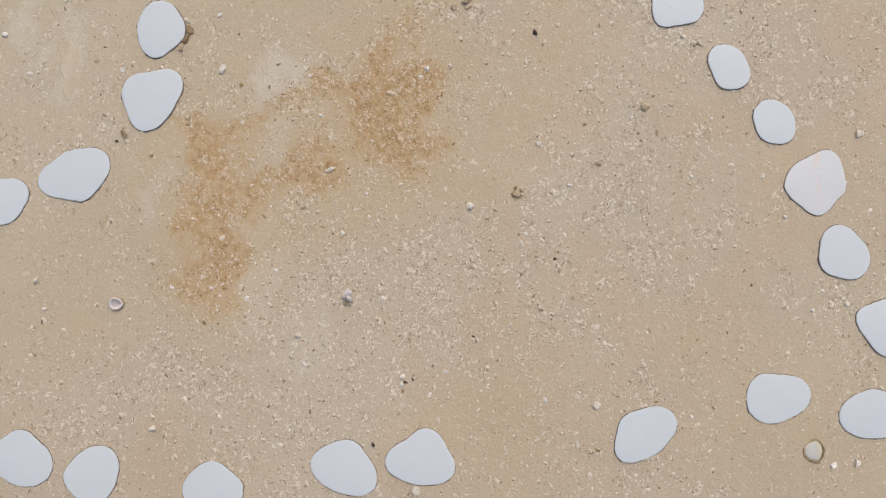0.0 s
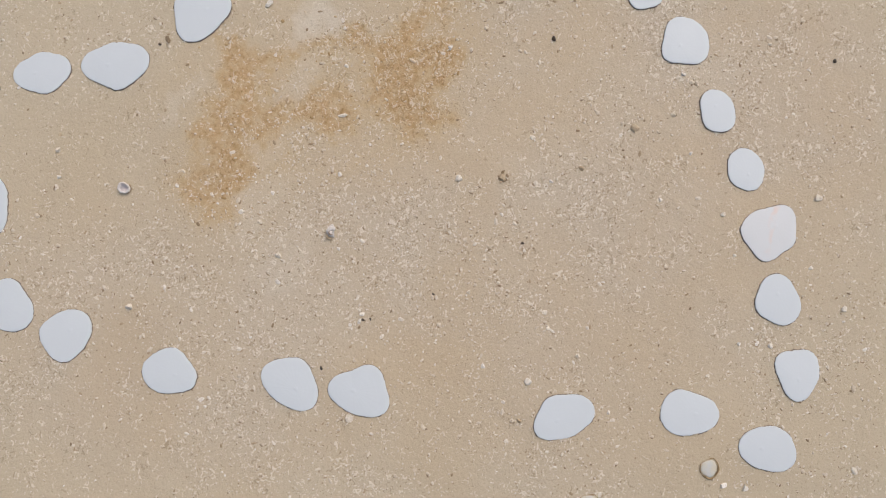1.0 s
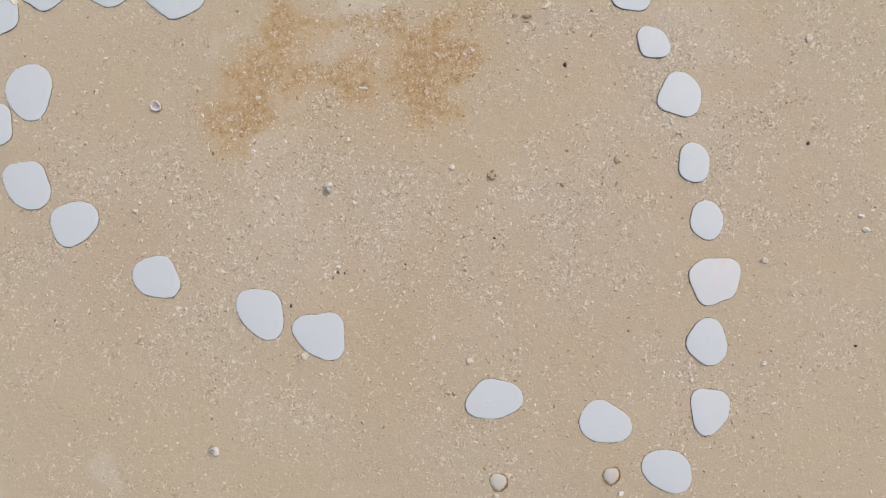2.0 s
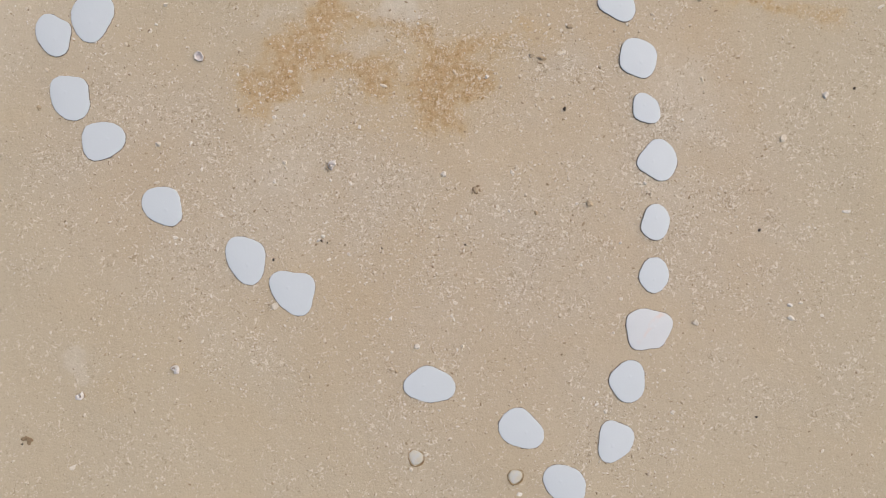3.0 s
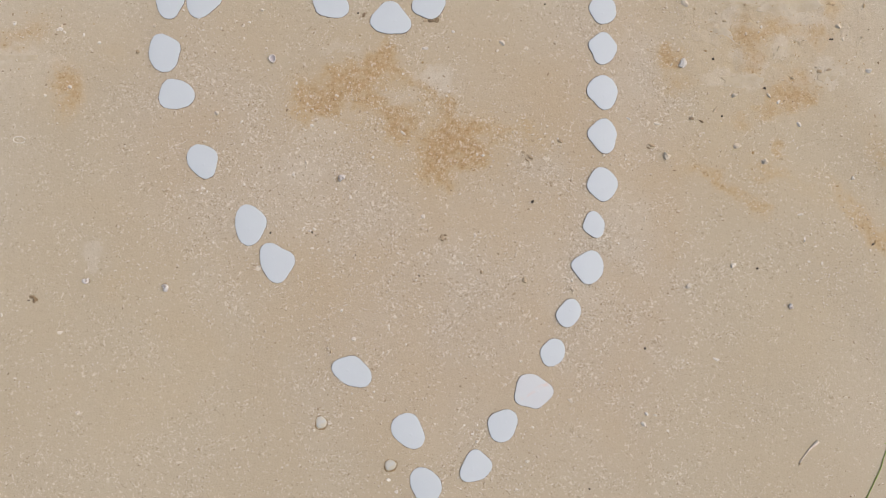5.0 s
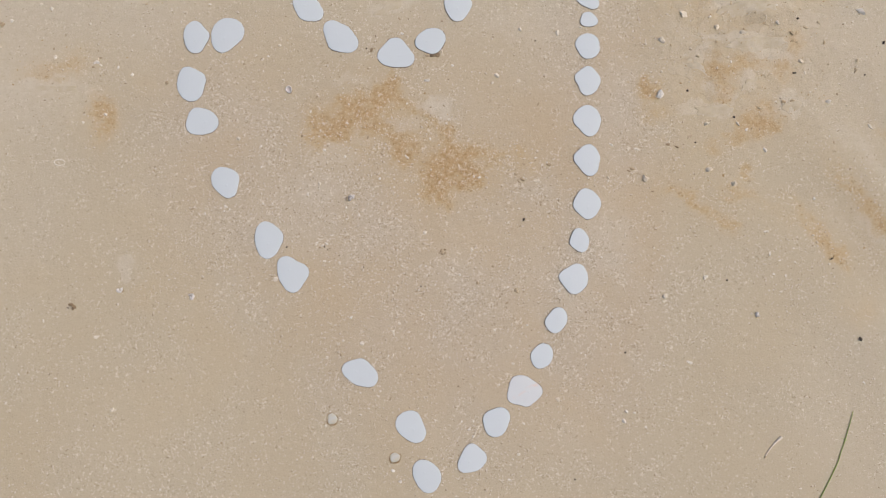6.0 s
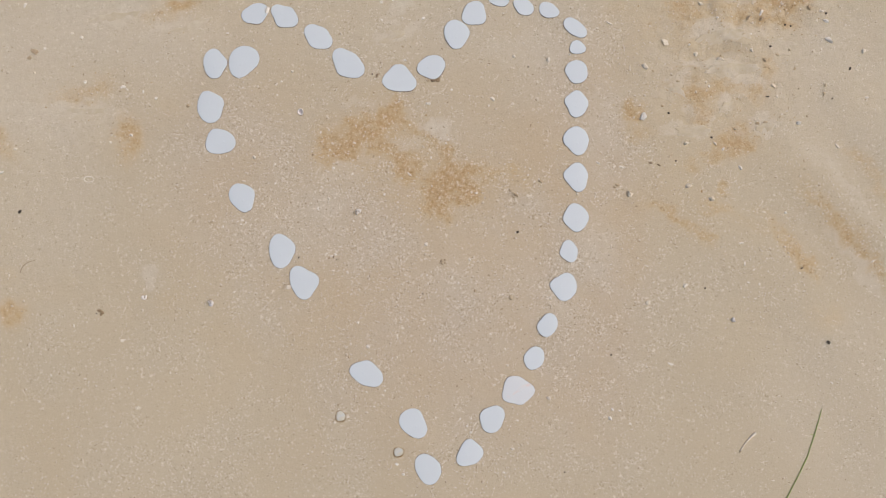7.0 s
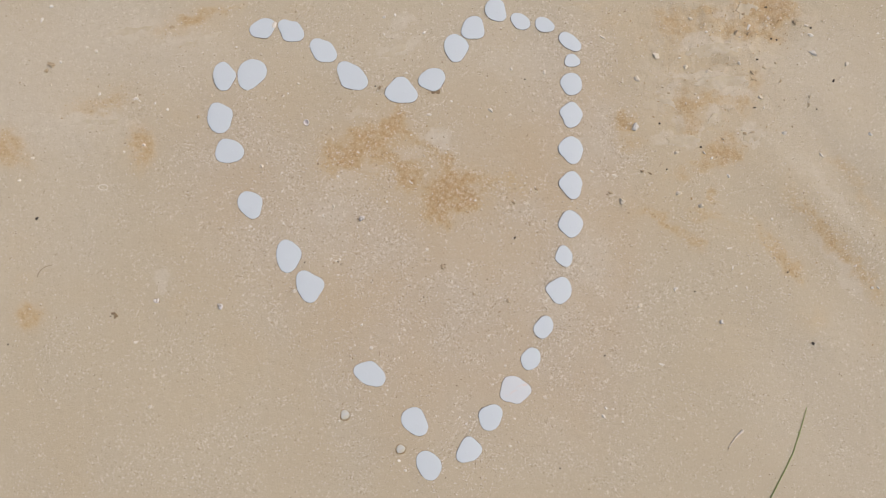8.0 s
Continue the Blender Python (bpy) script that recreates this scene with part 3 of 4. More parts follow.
shell(-0.5025, 0.5055, 0.0385, -116, (0.098, 51), (0.06, 9), (0.014, -20), (0.007, 35))
shell(-0.5746, 0.4993, 0.0324, -90, (0.128, -85), (0.054, 9), (0.05, 4), (0.014, 10))
shell(-0.5842, 0.3894, 0.0362, 112, (0.101, -84), (0.041, 18), (0.044, 24), (0.017, 35))
shell(-0.5585, 0.3012, 0.0343, -6, (0.089, -1), (0.06, -11), (0.02, 32), (0.013, -13))
shell(-0.5018, 0.1622, 0.0334, -69, (0.094, -59), (0.058, 39), (0.038, 25), (0.003, 3))
shell(-0.4021, 0.0284, 0.0362, -93, (0.136, -87), (0.068, 12), (0.035, 9), (0.009, 35))
shell(-0.3467, -0.0503, 0.0369, 122, (0.098, -62), (0.106, 15), (0.048, 18), (0.012, -16))
shell(-0.1887, -0.2755, 0.0347, 163, (0.185, -26), (0.044, -49), (0.048, -19), (0.021, 22))
shell(-0.0735, -0.3964, 0.0339, -51, (0.136, -52), (0.065, -52), (0.012, -31), (0.004, 0))


# ---- snails, milky shells, twigs ----
def tube(points, radii, sides=8, flat=1.0):
    """A closed tube along points."""
    verts, faces = [], []
    pts = [Vector(p) for p in points]
    for i, p in enumerate(pts):
        d = (pts[min(i + 1, len(pts) - 1)] - pts[max(i - 1, 0)]).normalized()
        side = d.cross(Vector((0, 0, 1)))
        side = side.normalized() if side.length > 1e-4 else Vector((1, 0, 0))
        up = side.cross(d)
        for k in range(sides):
            a = 2 * math.pi * k / sides
            verts.append(tuple(p + radii[i] * (math.cos(a) * side + flat * math.sin(a) * up)))
    for i in range(len(pts) - 1):
        for k in range(sides):
            n = (k + 1) % sides
            faces.append((i * sides + k, i * sides + n, (i + 1) * sides + n, (i + 1) * sides + k))
    faces.append(tuple(reversed(range(sides))))
    faces.append(tuple(range((len(pts) - 1) * sides, len(pts) * sides)))
    return verts, faces


def snail_shell(x, y, size, turn, label, long=1.35):
    """A worn sea snail lying on its side: a whorl drawn out to a blunt tip, its last turn broken open."""
    base = tagged(new("snail_shell"), label, "snail shell")
    pts, rad = [], []
    for i in range(40):
        q = (i + 16) / 55
        a = q * 2.6 * 2 * math.pi
        grow = math.exp(2.0 * (q - 1))
        pts.append((long * size * (0.46 - 0.52 * q) + 0.20 * size * grow * math.cos(a), 0.30 * size * grow * math.sin(a), size * (0.20 + 0.12 * grow * math.cos(a))))
        rad.append((0.27 + 0.02 * math.sin(9 * a)) * size * grow + 0.0004)
    part("whorl", mesh_of("whorl", *tube(pts, rad, 12), SNAIL), base)
    # a dark, curved strip laid on top is painted as the shaded hollow mouth
    mouth = [(long * size * (-0.12 + 0.10 * math.cos(a)), size * 0.20 * math.sin(a), size * 0.47) for a in np.linspace(0.6, 3.6, 9)]
    part("mouth", mesh_of("mouth", *tube(mouth, [size * w for w in (0.02, 0.035, 0.05, 0.055, 0.06, 0.055, 0.05, 0.035, 0.02)], 8, 0.7), SNAIL_DARK), base, "dark strip painted as the shade in the hollow mouth")
    # brown crust still clings to the underside
    crust = [(long * size * (-0.30 + 0.16 * math.sin(a)), size * (0.10 + 0.34 * math.cos(a)), 0.0010) for a in np.linspace(-1.9, 0.5, 8)]
    part("crust", mesh_of("crust", *tube(crust, [size * w for w in (0.05, 0.09, 0.07, 0.11, 0.08, 0.10, 0.07, 0.04)], 7, 0.8), BROWN_BIT), base, "brown crust clinging to the base")
    base.matrix_world = pose(x, y, height_at(x, y) + 0.0006, 0, 0, turn)


snail_shell(-0.576, -0.103, 0.0170, -60, "worn white snail shell with a dark mouth", 1.2)
snail_shell(-0.211, 0.125, 0.0160, 40, "broken white snail shell lying on sand", 1.5)
snail_shell(-0.742, -0.087, 0.0150, 200, "small brown-edged snail shell lying on sand", 1.2)
snail_shell(0.719, -0.143, 0.0125, 120, "small ringed snail shell sunk in sand", 1.1)


def cup_shell(x, y, size, turn):
    """A broken snail worn down to a white cup, its hollow facing up."""
    base = tagged(new("snail_shell"), "worn white snail shell broken open to a lilac-grey hollow", "snail shell")
    segs = 30
    profile = [(0.86, 0.0), (1.0, 0.22), (1.0, 0.36), (0.93, 0.45), (0.82, 0.44), (0.70, 0.34), (0.60, 0.24)]
    verts, faces = [], []
    for q, z in profile:
        for a in range(segs):
            t = 2 * math.pi * a / segs
            wob = 1 + 0.06 * math.cos(2 * t + 0.5) + 0.05 * math.cos(3 * t) + 0.03 * math.cos(7 * t + 1)
            verts.append((q * wob * size / 2 * math.cos(t), q * wob * size / 2 * math.sin(t), z * size * (0.85 + 0.25 * math.cos(t - 2.4))))
    for i in range(len(profile) - 1):
        for a in range(segs):
            m = (a + 1) % segs
            faces.append((i * segs + a, i * segs + m, (i + 1) * segs + m, (i + 1) * segs + a))
    part("wall", mesh_of("wall", verts, faces, SNAIL), base)
    last = (len(profile) - 1) * segs
    rim = verts[last:]
    inner = [(0.5 * px, 0.5 * py, pz * 0.6) for px, py, pz in rim] + [(0.0, 0.0, 0.10 * size)]
    floor = [(a, (a + 1) % segs, segs + (a + 1) % segs, segs + a) for a in range(segs)] + [(segs + a, segs + (a + 1) % segs, 2 * segs) for a in range(segs)]
    part("hollow", mesh_of("hollow", rim + inner, floor, HOLLOW), base, "lilac-grey inside of the shell with its shade painted in")
    edge = [(0.50 * size * math.cos(a), 0.50 * size * math.sin(a), 0.0012) for a in np.linspace(-0.9, 0.9, 8)]
    part("crust", mesh_of("crust", *tube(edge, [size * w for w in (0.03, 0.07, 0.06, 0.10, 0.11, 0.08, 0.09, 0.04)], 7), DARK_CRUST), base, "dark crust against the shell")
    base.matrix_world = pose(x, y, height_at(x, y), 0, 0, turn)


cup_shell(-0.357, 0.376, 0.0160, -62)


def milky_shell(x, y, length, width, turn):
    """A milky, domed shell sunk in a brown-rimmed dimple."""
    base = tagged(new("round_shell"), "milky round shell sunk in a brown-rimmed dimple", "seashell")
    segs = 28
    verts, faces = [], []
    rows = [(1.0, 0.0002), (0.98, 0.0008), (0.90, 0.0013), (0.70, 0.0018), (0.42, 0.0021), (0.18, 0.0022)]
    for q, z in rows:
        for a in range(segs):
            t = 2 * math.pi * a / segs
            wob = 0.97 + 0.05 * math.cos(3 * t + 1) + 0.025 * math.cos(5 * t) + 0.015 * math.cos(8 * t + 2)
            verts.append((q * wob * length / 2 * math.cos(t), q * wob * width / 2 * math.sin(t), z))
    for i in range(len(rows) - 1):
        for a in range(segs):
            n = (a + 1) % segs
            faces.append((i * segs + a, i * segs + n, (i + 1) * segs + n, (i + 1) * segs + a))
    faces.append(tuple(range((len(rows) - 1) * segs, len(rows) * segs)))
    part("dome", mesh_of("dome", verts, faces, PEARL), base)
    verts, faces = [], []
    sides = 6
    for a in range(segs):
        t = 2 * math.pi * a / segs
        wob = 1.15 + 0.05 * math.cos(3 * t + 1) + 0.05 * math.cos(t + 0.6) + 0.03 * math.cos(5 * t) + 0.02 * math.cos(9 * t)
        thick = 0.0007 + 0.0005 * math.sin(t - 2.6) + 0.0003 * math.sin(4 * t + 0.7) + 0.0002 * math.sin(9 * t)
        for k in range(sides):
            u = 2 * math.pi * k / sides
            verts.append(((wob * length / 2 + thick * math.cos(u)) * math.cos(t), (wob * width / 2 + thick * math.cos(u)) * math.sin(t), 0.0011 + thick * math.sin(u)))
    for a in range(segs):
        for k in range(sides):
            n, m = (a + 1) % segs, (k + 1) % sides
            faces.append((a * sides + k, n * sides + k, n * sides + m, a * sides + m))
    part("rim", mesh_of("rim", verts, faces, RIM), base, "rusty brown rim")
    base.matrix_world = pose(x, y, height_at(x, y), 0, 0, turn)


milky_shell(-0.110, -0.466, 0.0235, 0.0215, 20)
milky_shell(-0.253, -0.380, 0.0225, 0.0250, 10)


def ring_fragment(x, y, length, width, turn):
    pts = [(length / 2 * math.cos(a), width / 2 * math.sin(a), 0.0012) for a in np.linspace(0.2, 6.0, 26)]
    ob = new("worm_tube", mesh_of("worm_tube", *tube(pts, [0.0012] * 26, 7), SHELL_CHIP))
    ob.matrix_world = pose(x, y, height_at(x, y) + 0.0002, 0, 0, turn)
    tagged(ob, "thin white ring of worm tube on sand", "worm tube")


ring_fragment(-0.886, 0.207, 0.025, 0.014, -4)


def grass_stem():
    base = tagged(new("grass_stem"), "thin green grass stem with a side shoot lying on sand", "grass")
    line = [(0.765, -0.728), (0.801, -0.656), (0.833, -0.592), (0.868, -0.529), (0.895, -0.475), (0.911, -0.429), (0.921, -0.398), (0.9285, -0.372), (0.932, -0.361)]
    pts, rad = [], []
    for i in range(len(line) - 1):
        for k in range(8):
            q = k / 8
            x, y = (line[i][0] * (1 - q) + line[i + 1][0] * q, line[i][1] * (1 - q) + line[i + 1][1] * q)
            f = (i + q) / (len(line) - 1)
            pts.append((x + 0.0003 * math.sin(31 * f) + 0.0002 * math.sin(67 * f), y, height_at(x, y) + 0.0015 + 0.0005 * math.sin(9 * f)))
            rad.append(0.00125 - 0.0006 * f ** 1.4 + (0.0004 if len(pts) in (14, 15, 30, 31, 41) else 0.0))
    part("stem", mesh_of("stem", *tube(pts, rad, 8), GRASS), base)
    z = height_at(0.914, -0.426) + 0.0018
    part("side_shoot", mesh_of("side_shoot", *tube([(0.9145, -0.428, z), (0.910, -0.4255, z + 0.001), (0.9025, -0.4240, z + 0.001)], [0.0011, 0.0009, 0.0003], 6), GRASS), base)


grass_stem()


def twig():
    base = tagged(new("twig"), "short bleached twig with a flattened end on sand", "twig")
    a, b = Vector((0.729, -0.464)), Vector((0.768, -0.420))
    pts, rad = [], []
    for i in range(15):
        q = i / 14
        p = a.lerp(b, q)
        bend = 0.0022 * math.sin(q * 3.1)
        pts.append((p.x - bend, p.y + bend * 0.8, height_at(p.x, p.y) + 0.0010 + 0.0012 * q))
        rad.append(0.0015 + 0.0026 * max(0.0, q - 0.5) * (1.9 if q < 0.93 else 1.2) + (0.0006 if i < 2 else 0.0))
    part("stick", mesh_of("stick", *tube(pts, rad, 8, 0.65), STRAW), base)
    end = [(0.7275, -0.4675, height_at(0.7275, -0.4675) + 0.0022), (0.7315, -0.4635, height_at(0.7315, -0.4635) + 0.0026)]
    part("bud", mesh_of("bud", *tube(end, [0.0012, 0.0022], 7), BROWN_BIT), base, "dark bud scar")


twig()


def rootlet(points, thick, label):
    pts = [(x, y, height_at(x, y) + thick * 0.8) for x, y in points]
    ob = new("rootlet", mesh_of("rootlet", *tube(pts, [thick * (1 - 0.5 * i / len(pts)) for i in range(len(pts))], 6), ROOT))
    tagged(ob, label, "rootlet")


rootlet([(-1.051 + 0.039 * (1 - math.cos(q * 1.5)), -0.026 + 0.030 * math.sin(q * 1.5)) for q in np.linspace(0, 1, 14)], 0.0010, "thin curved brown rootlet on sand")


# ---- single stones and chips ----
stone_count = [0]


def stone(x, y, length, width, turn, material):
    """An uneven, flattened lump, sizes in millimetres."""
    stone_count[0] += 1
    rng = np.random.RandomState(stone_count[0] * 37)
    bm = bmesh.new()
    bmesh.ops.create_icosphere(bm, subdivisions=2, radius=1.0)
    flat = rng.uniform(0.46, 0.66) if material is not DARK_BIT else 0.7
    cuts = [(Vector(rng.normal(size=3)).normalized(), rng.uniform(0.38, 0.85)) for _ in range(12)]
    for v in bm.verts:
        for nrm, far in cuts:
            over = v.co.dot(nrm) - far
            if over > 0:
                v.co -= nrm * over * 0.9
        v.co *= 1.10 + 0.42 * noise.noise(v.co * 2.5 + Vector((x * 40, y * 40, 0)))
        v.co.x *= length * 0.00053
        v.co.y *= width * 0.00053
        v.co.z *= width * 0.00053 * flat * 1.3
    name, label, kind = {
        "bleached_chip": ("shell_fragment", "bleached white shell fragment on sand", "shell fragment"),
        "tan_stone": ("pebble", "pale tan pebble half sunk in sand", "pebble"),
        "brown_crust": ("sand_crust", "crumb of brown sand crust on the beach", "sand crumb"),
        "dark_crust": ("sand_crust", "dark brown crumb of broken crust on sand", "sand crumb"),
        "sand_clod": ("sand_clod", "clod of damp tan sand on scuffed ground", "sand clod"),
        "black_seed": ("seed", "small dark seed lying on sand", "seed"),
    }[material.name]
    me = bpy.data.meshes.new(name)
    bm.to_mesh(me)
    bm.free()
    me.polygons.foreach_set("use_smooth", [material is DARK_BIT] * len(me.polygons))
    me.materials.append(material)
    ob = new(name, me)
    ob.matrix_world = pose(x, y, height_at(x, y) + width * 0.00053 * flat * 0.55, 0, 0, turn)
    tagged(ob, label, kind, "litter scattered on the sand")


stone(0.185, 0.075, 7, 7, 0, DARK_BIT)
stone(-0.043, 0.045, 11, 10, 20, SHELL_CHIP)
stone(-0.001, 0.001, 12, 10, 40, BROWN_BIT)
stone(-0.005, 0.003, 9, 5, 62, DARK_CRUST)
stone(0.004, 0.005, 8, 4, -25, DARK_CRUST)
stone(0.004, -0.002, 6, 4, 80, DARK_CRUST)
stone(-0.002, -0.005, 9, 4, -15, DARK_CRUST)
stone(-0.008, -0.002, 5, 4, 0, BROWN_BIT)
stone(-0.384, -0.061, 13, 13, 0, SHELL_CHIP)
stone(-0.472, 0.262, 11, 10, 0, SHELL_CHIP)
stone(-0.854, -0.120, 12, 8, 20, DARK_CRUST)
stone(-0.844, -0.125, 14, 10, -30, DARK_CRUST)
stone(-0.848, -0.130, 8, 7, 60, DARK_CRUST)
stone(-0.860, -0.128, 5, 4, 0, DARK_BIT)
stone(-0.793, -0.194, 14, 8, 10, SHELL_CHIP)
stone(-1.056, 0.126, 11, 6, 50, DARK_BIT)
stone(-1.026, 0.530, 22, 15, -30, BROWN_BIT)
stone(-1.040, 0.515, 15, 11, 40, BROWN_BIT)
stone(-1.002, 0.537, 10, 8, 0, SHELL_CHIP)
stone(-0.712, 0.630, 13, 8, 10, BROWN_BIT)
stone(-0.901, 0.455, 10, 8, 0, SHELL_CHIP)
stone(-0.936, 0.576, 11, 8, 40, SHELL_CHIP)
stone(-0.911, 0.567, 10, 10, 0, SHELL_CHIP)
stone(-0.800, 0.440, 11, 8, 60, SHELL_CHIP)
stone(-0.780, 0.318, 11, 8, 0, SHELL_CHIP)
stone(-0.832, 0.300, 8, 8, 0, SHELL_CHIP)
stone(-0.605, 0.447, 9, 7, 0, TAN_STONE)
stone(-0.641, 0.392, 10, 8, 60, BROWN_BIT)
stone(0.417, 0.602, 16, 8, -15, SHELL_CHIP)
stone(0.558, 0.551, 20, 15, -50, TAN_STONE)
stone(0.507, 0.491, 22, 16, -50, TAN_STONE)
stone(0.619, 0.546, 8, 6, 0, SHELL_CHIP)
stone(0.636, 0.524, 16, 11, -50, TAN_STONE)
stone(0.697, 0.509, 18, 13, -20, TAN_STONE)
stone(0.650, 0.653, 15, 9, -40, TAN_STONE)
stone(0.691, 0.616, 8, 6, 0, SHELL_CHIP)
stone(0.850, 0.683, 9, 6, 20, DARK_BIT)
stone(0.803, 0.629, 18, 8, 70, SHELL_CHIP)
stone(0.803, 0.614, 13, 10, 60, BROWN_BIT)
stone(0.923, 0.641, 15, 10, -60, BROWN_BIT)
stone(0.954, 0.632, 11, 8, -10, SHELL_CHIP)
stone(0.965, 0.627, 7, 6, 60, DARK_BIT)
stone(0.967, 0.606, 18, 10, -20, SHELL_CHIP)
stone(0.972, 0.558, 26, 13, -35, SHELL_CHIP)
stone(1.059, 0.531, 13, 11, 60, SHELL_CHIP)
stone(1.022, 0.486, 10, 7, 60, DARK_BIT)
stone(1.047, 0.495, 8, 6, 0, SHELL_CHIP)
stone(0.776, 0.533, 13, 8, -50, SHELL_CHIP)
stone(0.809, 0.506, 15, 10, -30, BROWN_BIT)
stone(0.823, 0.542, 6, 5, 0, DARK_BIT)
stone(0.829, 0.444, 16, 9, -40, TAN_STONE)
stone(0.815, 0.415, 10, 4, -5, DARK_BIT)
stone(0.839, 0.416, 10, 6, -80, SHELL_CHIP)
stone(0.976, 0.410, 6, 4, 60, DARK_BIT)
stone(1.062, 0.413, 10, 6, 0, SHELL_CHIP)
stone(0.501, 0.363, 19, 14, 80, SHELL_CHIP)
stone(0.565, 0.373, 7, 6, 0, DARK_BIT)
stone(0.892, 0.349, 14, 10, -15, SHELL_CHIP)
stone(0.787, 0.348, 11, 6, 80, SHELL_CHIP)
stone(0.808, 0.350, 13, 8, 20, BROWN_BIT)
stone(1.114, 0.344, 13, 10, -30, SHELL_CHIP)
stone(0.671, 0.312, 7, 5, -40, DARK_BIT)
stone(0.680, 0.296, 13, 6, -60, SHELL_CHIP)
stone(0.608, 0.296, 15, 11, 30, TAN_STONE)
stone(0.700, 0.282, 10, 6, 30, SHELL_CHIP)
stone(0.988, 0.291, 16, 6, -40, SHELL_CHIP)
stone(0.517, 0.248, 13, 7, 0, DARK_CRUST)
stone(0.539, 0.242, 15, 5, -30, DARK_CRUST)
stone(0.744, 0.235, 13, 8, -60, SHELL_CHIP)
stone(0.445, 0.237, 14, 5, -20, SHELL_CHIP)
stone(0.863, 0.599, 6, 5, 0, DARK_BIT)
stone(0.878, 0.596, 5, 5, 0, DARK_BIT)
stone(0.770, 0.615, 17, 10, 60, BROWN_BIT)
stone(0.789, 0.664, 13, 8, 0, BROWN_BIT)
stone(0.434, 0.191, 15, 9, -20, BROWN_BIT)
stone(0.428, 0.186, 10, 4, -25, DARK_CRUST)
stone(0.466, 0.169, 22, 15, -25, TAN_STONE)
stone(0.612, 0.189, 18, 13, 20, TAN_STONE)
stone(0.669, 0.157, 16, 15, 30, TAN_STONE)
stone(0.892, -0.015, 7, 4, 40, DARK_BIT)
stone(0.749, -0.005, 14, 6, 80, SHELL_CHIP)
stone(0.599, -0.059, 13, 10, 40, SHELL_CHIP)
stone(0.650, -0.065, 5, 5, 0, DARK_BIT)
stone(0.505, -0.102, 15, 11, 70, TAN_STONE)
stone(0.952, -0.199, 10, 6, -60, DARK_BIT)
stone(0.562, -0.252, 13, 8, -20, SHELL_CHIP)
stone(0.415, -0.230, 7, 5, 60, DARK_BIT)
stone(0.856, 0.123, 8, 8, 0, SHELL_CHIP)
stone(0.740, 0.046, 14, 6, 20, SHELL_CHIP)
stone(0.410, -0.384, 13, 8, -50, SHELL_CHIP)
stone(0.416, -0.364, 8, 8, 0, SHELL_CHIP)
stone(0.435, -0.366, 8, 6, 0, SHELL_CHIP)
stone(-0.083, 0.218, 13, 6, -40, SHELL_CHIP)
stone(0.181, 0.167, 13, 10, -20, BROWN_BIT)
stone(0.175, 0.161, 9, 4, -30, DARK_CRUST)
stone(0.124, 0.408, 16, 10, -70, SHELL_CHIP)
stone(-0.037, 0.397, 13, 10, 0, SHELL_CHIP)
stone(0.174, 0.396, 10, 8, 0, SHELL_CHIP)
stone(-0.178, 0.472, 6, 5, 60, DARK_BIT)
stone(-0.166, 0.468, 10, 7, 70, DARK_CRUST)
stone(0.243, 0.201, 13, 8, -40, BROWN_BIT)
stone(0.214, 0.164, 19, 5, -5, SHELL_CHIP)
stone(-0.273, 0.013, 6, 4, 90, DARK_BIT)
stone(0.298, -0.516, 6, 5, -40, DARK_BIT)
stone(0.172, -0.459, 10, 8, 0, SHELL_CHIP)
stone(0.261, -0.335, 11, 10, 0, SHELL_CHIP)
stone(-0.114, -0.496, 11, 8, 0, SHELL_CHIP)
stone(-0.097, -0.520, 10, 8, 0, SHELL_CHIP)
stone(-0.186, -0.209, 11, 10, 0, SHELL_CHIP)
stone(-0.752, -0.359, 10, 10, 0, SHELL_CHIP)
stone(-0.359, 0.011, 6, 4, 45, DARK_BIT)
stone(-0.501, 0.105, 11, 8, 0, SHELL_CHIP)
stone(-0.277, 0.015, 11, 6, 20, SHELL_CHIP)
stone(0.214, 0.490, 5, 4, 0, DARK_BIT)
stone(0.266, 0.509, 14, 8, 80, SHELL_CHIP)
stone(0.179, 0.517, 10, 8, 0, SHELL_CHIP)
stone(-0.155, 0.657, 10, 8, 0, SHELL_CHIP)
stone(-0.003, 0.692, 8, 8, 0, SHELL_CHIP)
stone(-0.049, 0.615, 11, 10, 0, SHELL_CHIP)
stone(0.386, 0.248, 14, 5, -30, SHELL_CHIP)
stone(-1.122, -0.200, 6, 5, 60, DARK_BIT)
stone(0.319, 0.521, 6, 5, 0, SHELL_CHIP)
stone(-0.095, 0.507, 8, 6, 0, SHELL_CHIP)
stone(-0.211, -0.150, 8, 6, 20, SHELL_CHIP)
stone(0.582, 0.253, 5, 5, 0, DARK_BIT)
stone(-1.104, 0.225, 11, 8, 30, SHELL_CHIP)
stone(-1.054, 0.649, 13, 8, 70, SHELL_CHIP)
stone(-1.029, 0.685, 11, 10, 0, SHELL_CHIP)
stone(-1.071, 0.284, 11, 8, -20, SHELL_CHIP)
stone(1.141, 0.611, 8, 6, 0, SHELL_CHIP)
stone(1.109, -0.056, 10, 8, 0, SHELL_CHIP)
stone(1.068, 0.002, 10, 6, 30, SHELL_CHIP)
# this chip is added as the hinge tab of the heart shell beside it
stone(-0.444, 0.635, 18, 11, 82, SHELL_CHIP)
stone(-0.025, 0.4545, 19, 9, 5, DARK_CRUST)
stone(-0.012, 0.4570, 14, 9, 40, DARK_CRUST)
stone(-0.037, 0.4555, 12, 8, -20, BROWN_BIT)
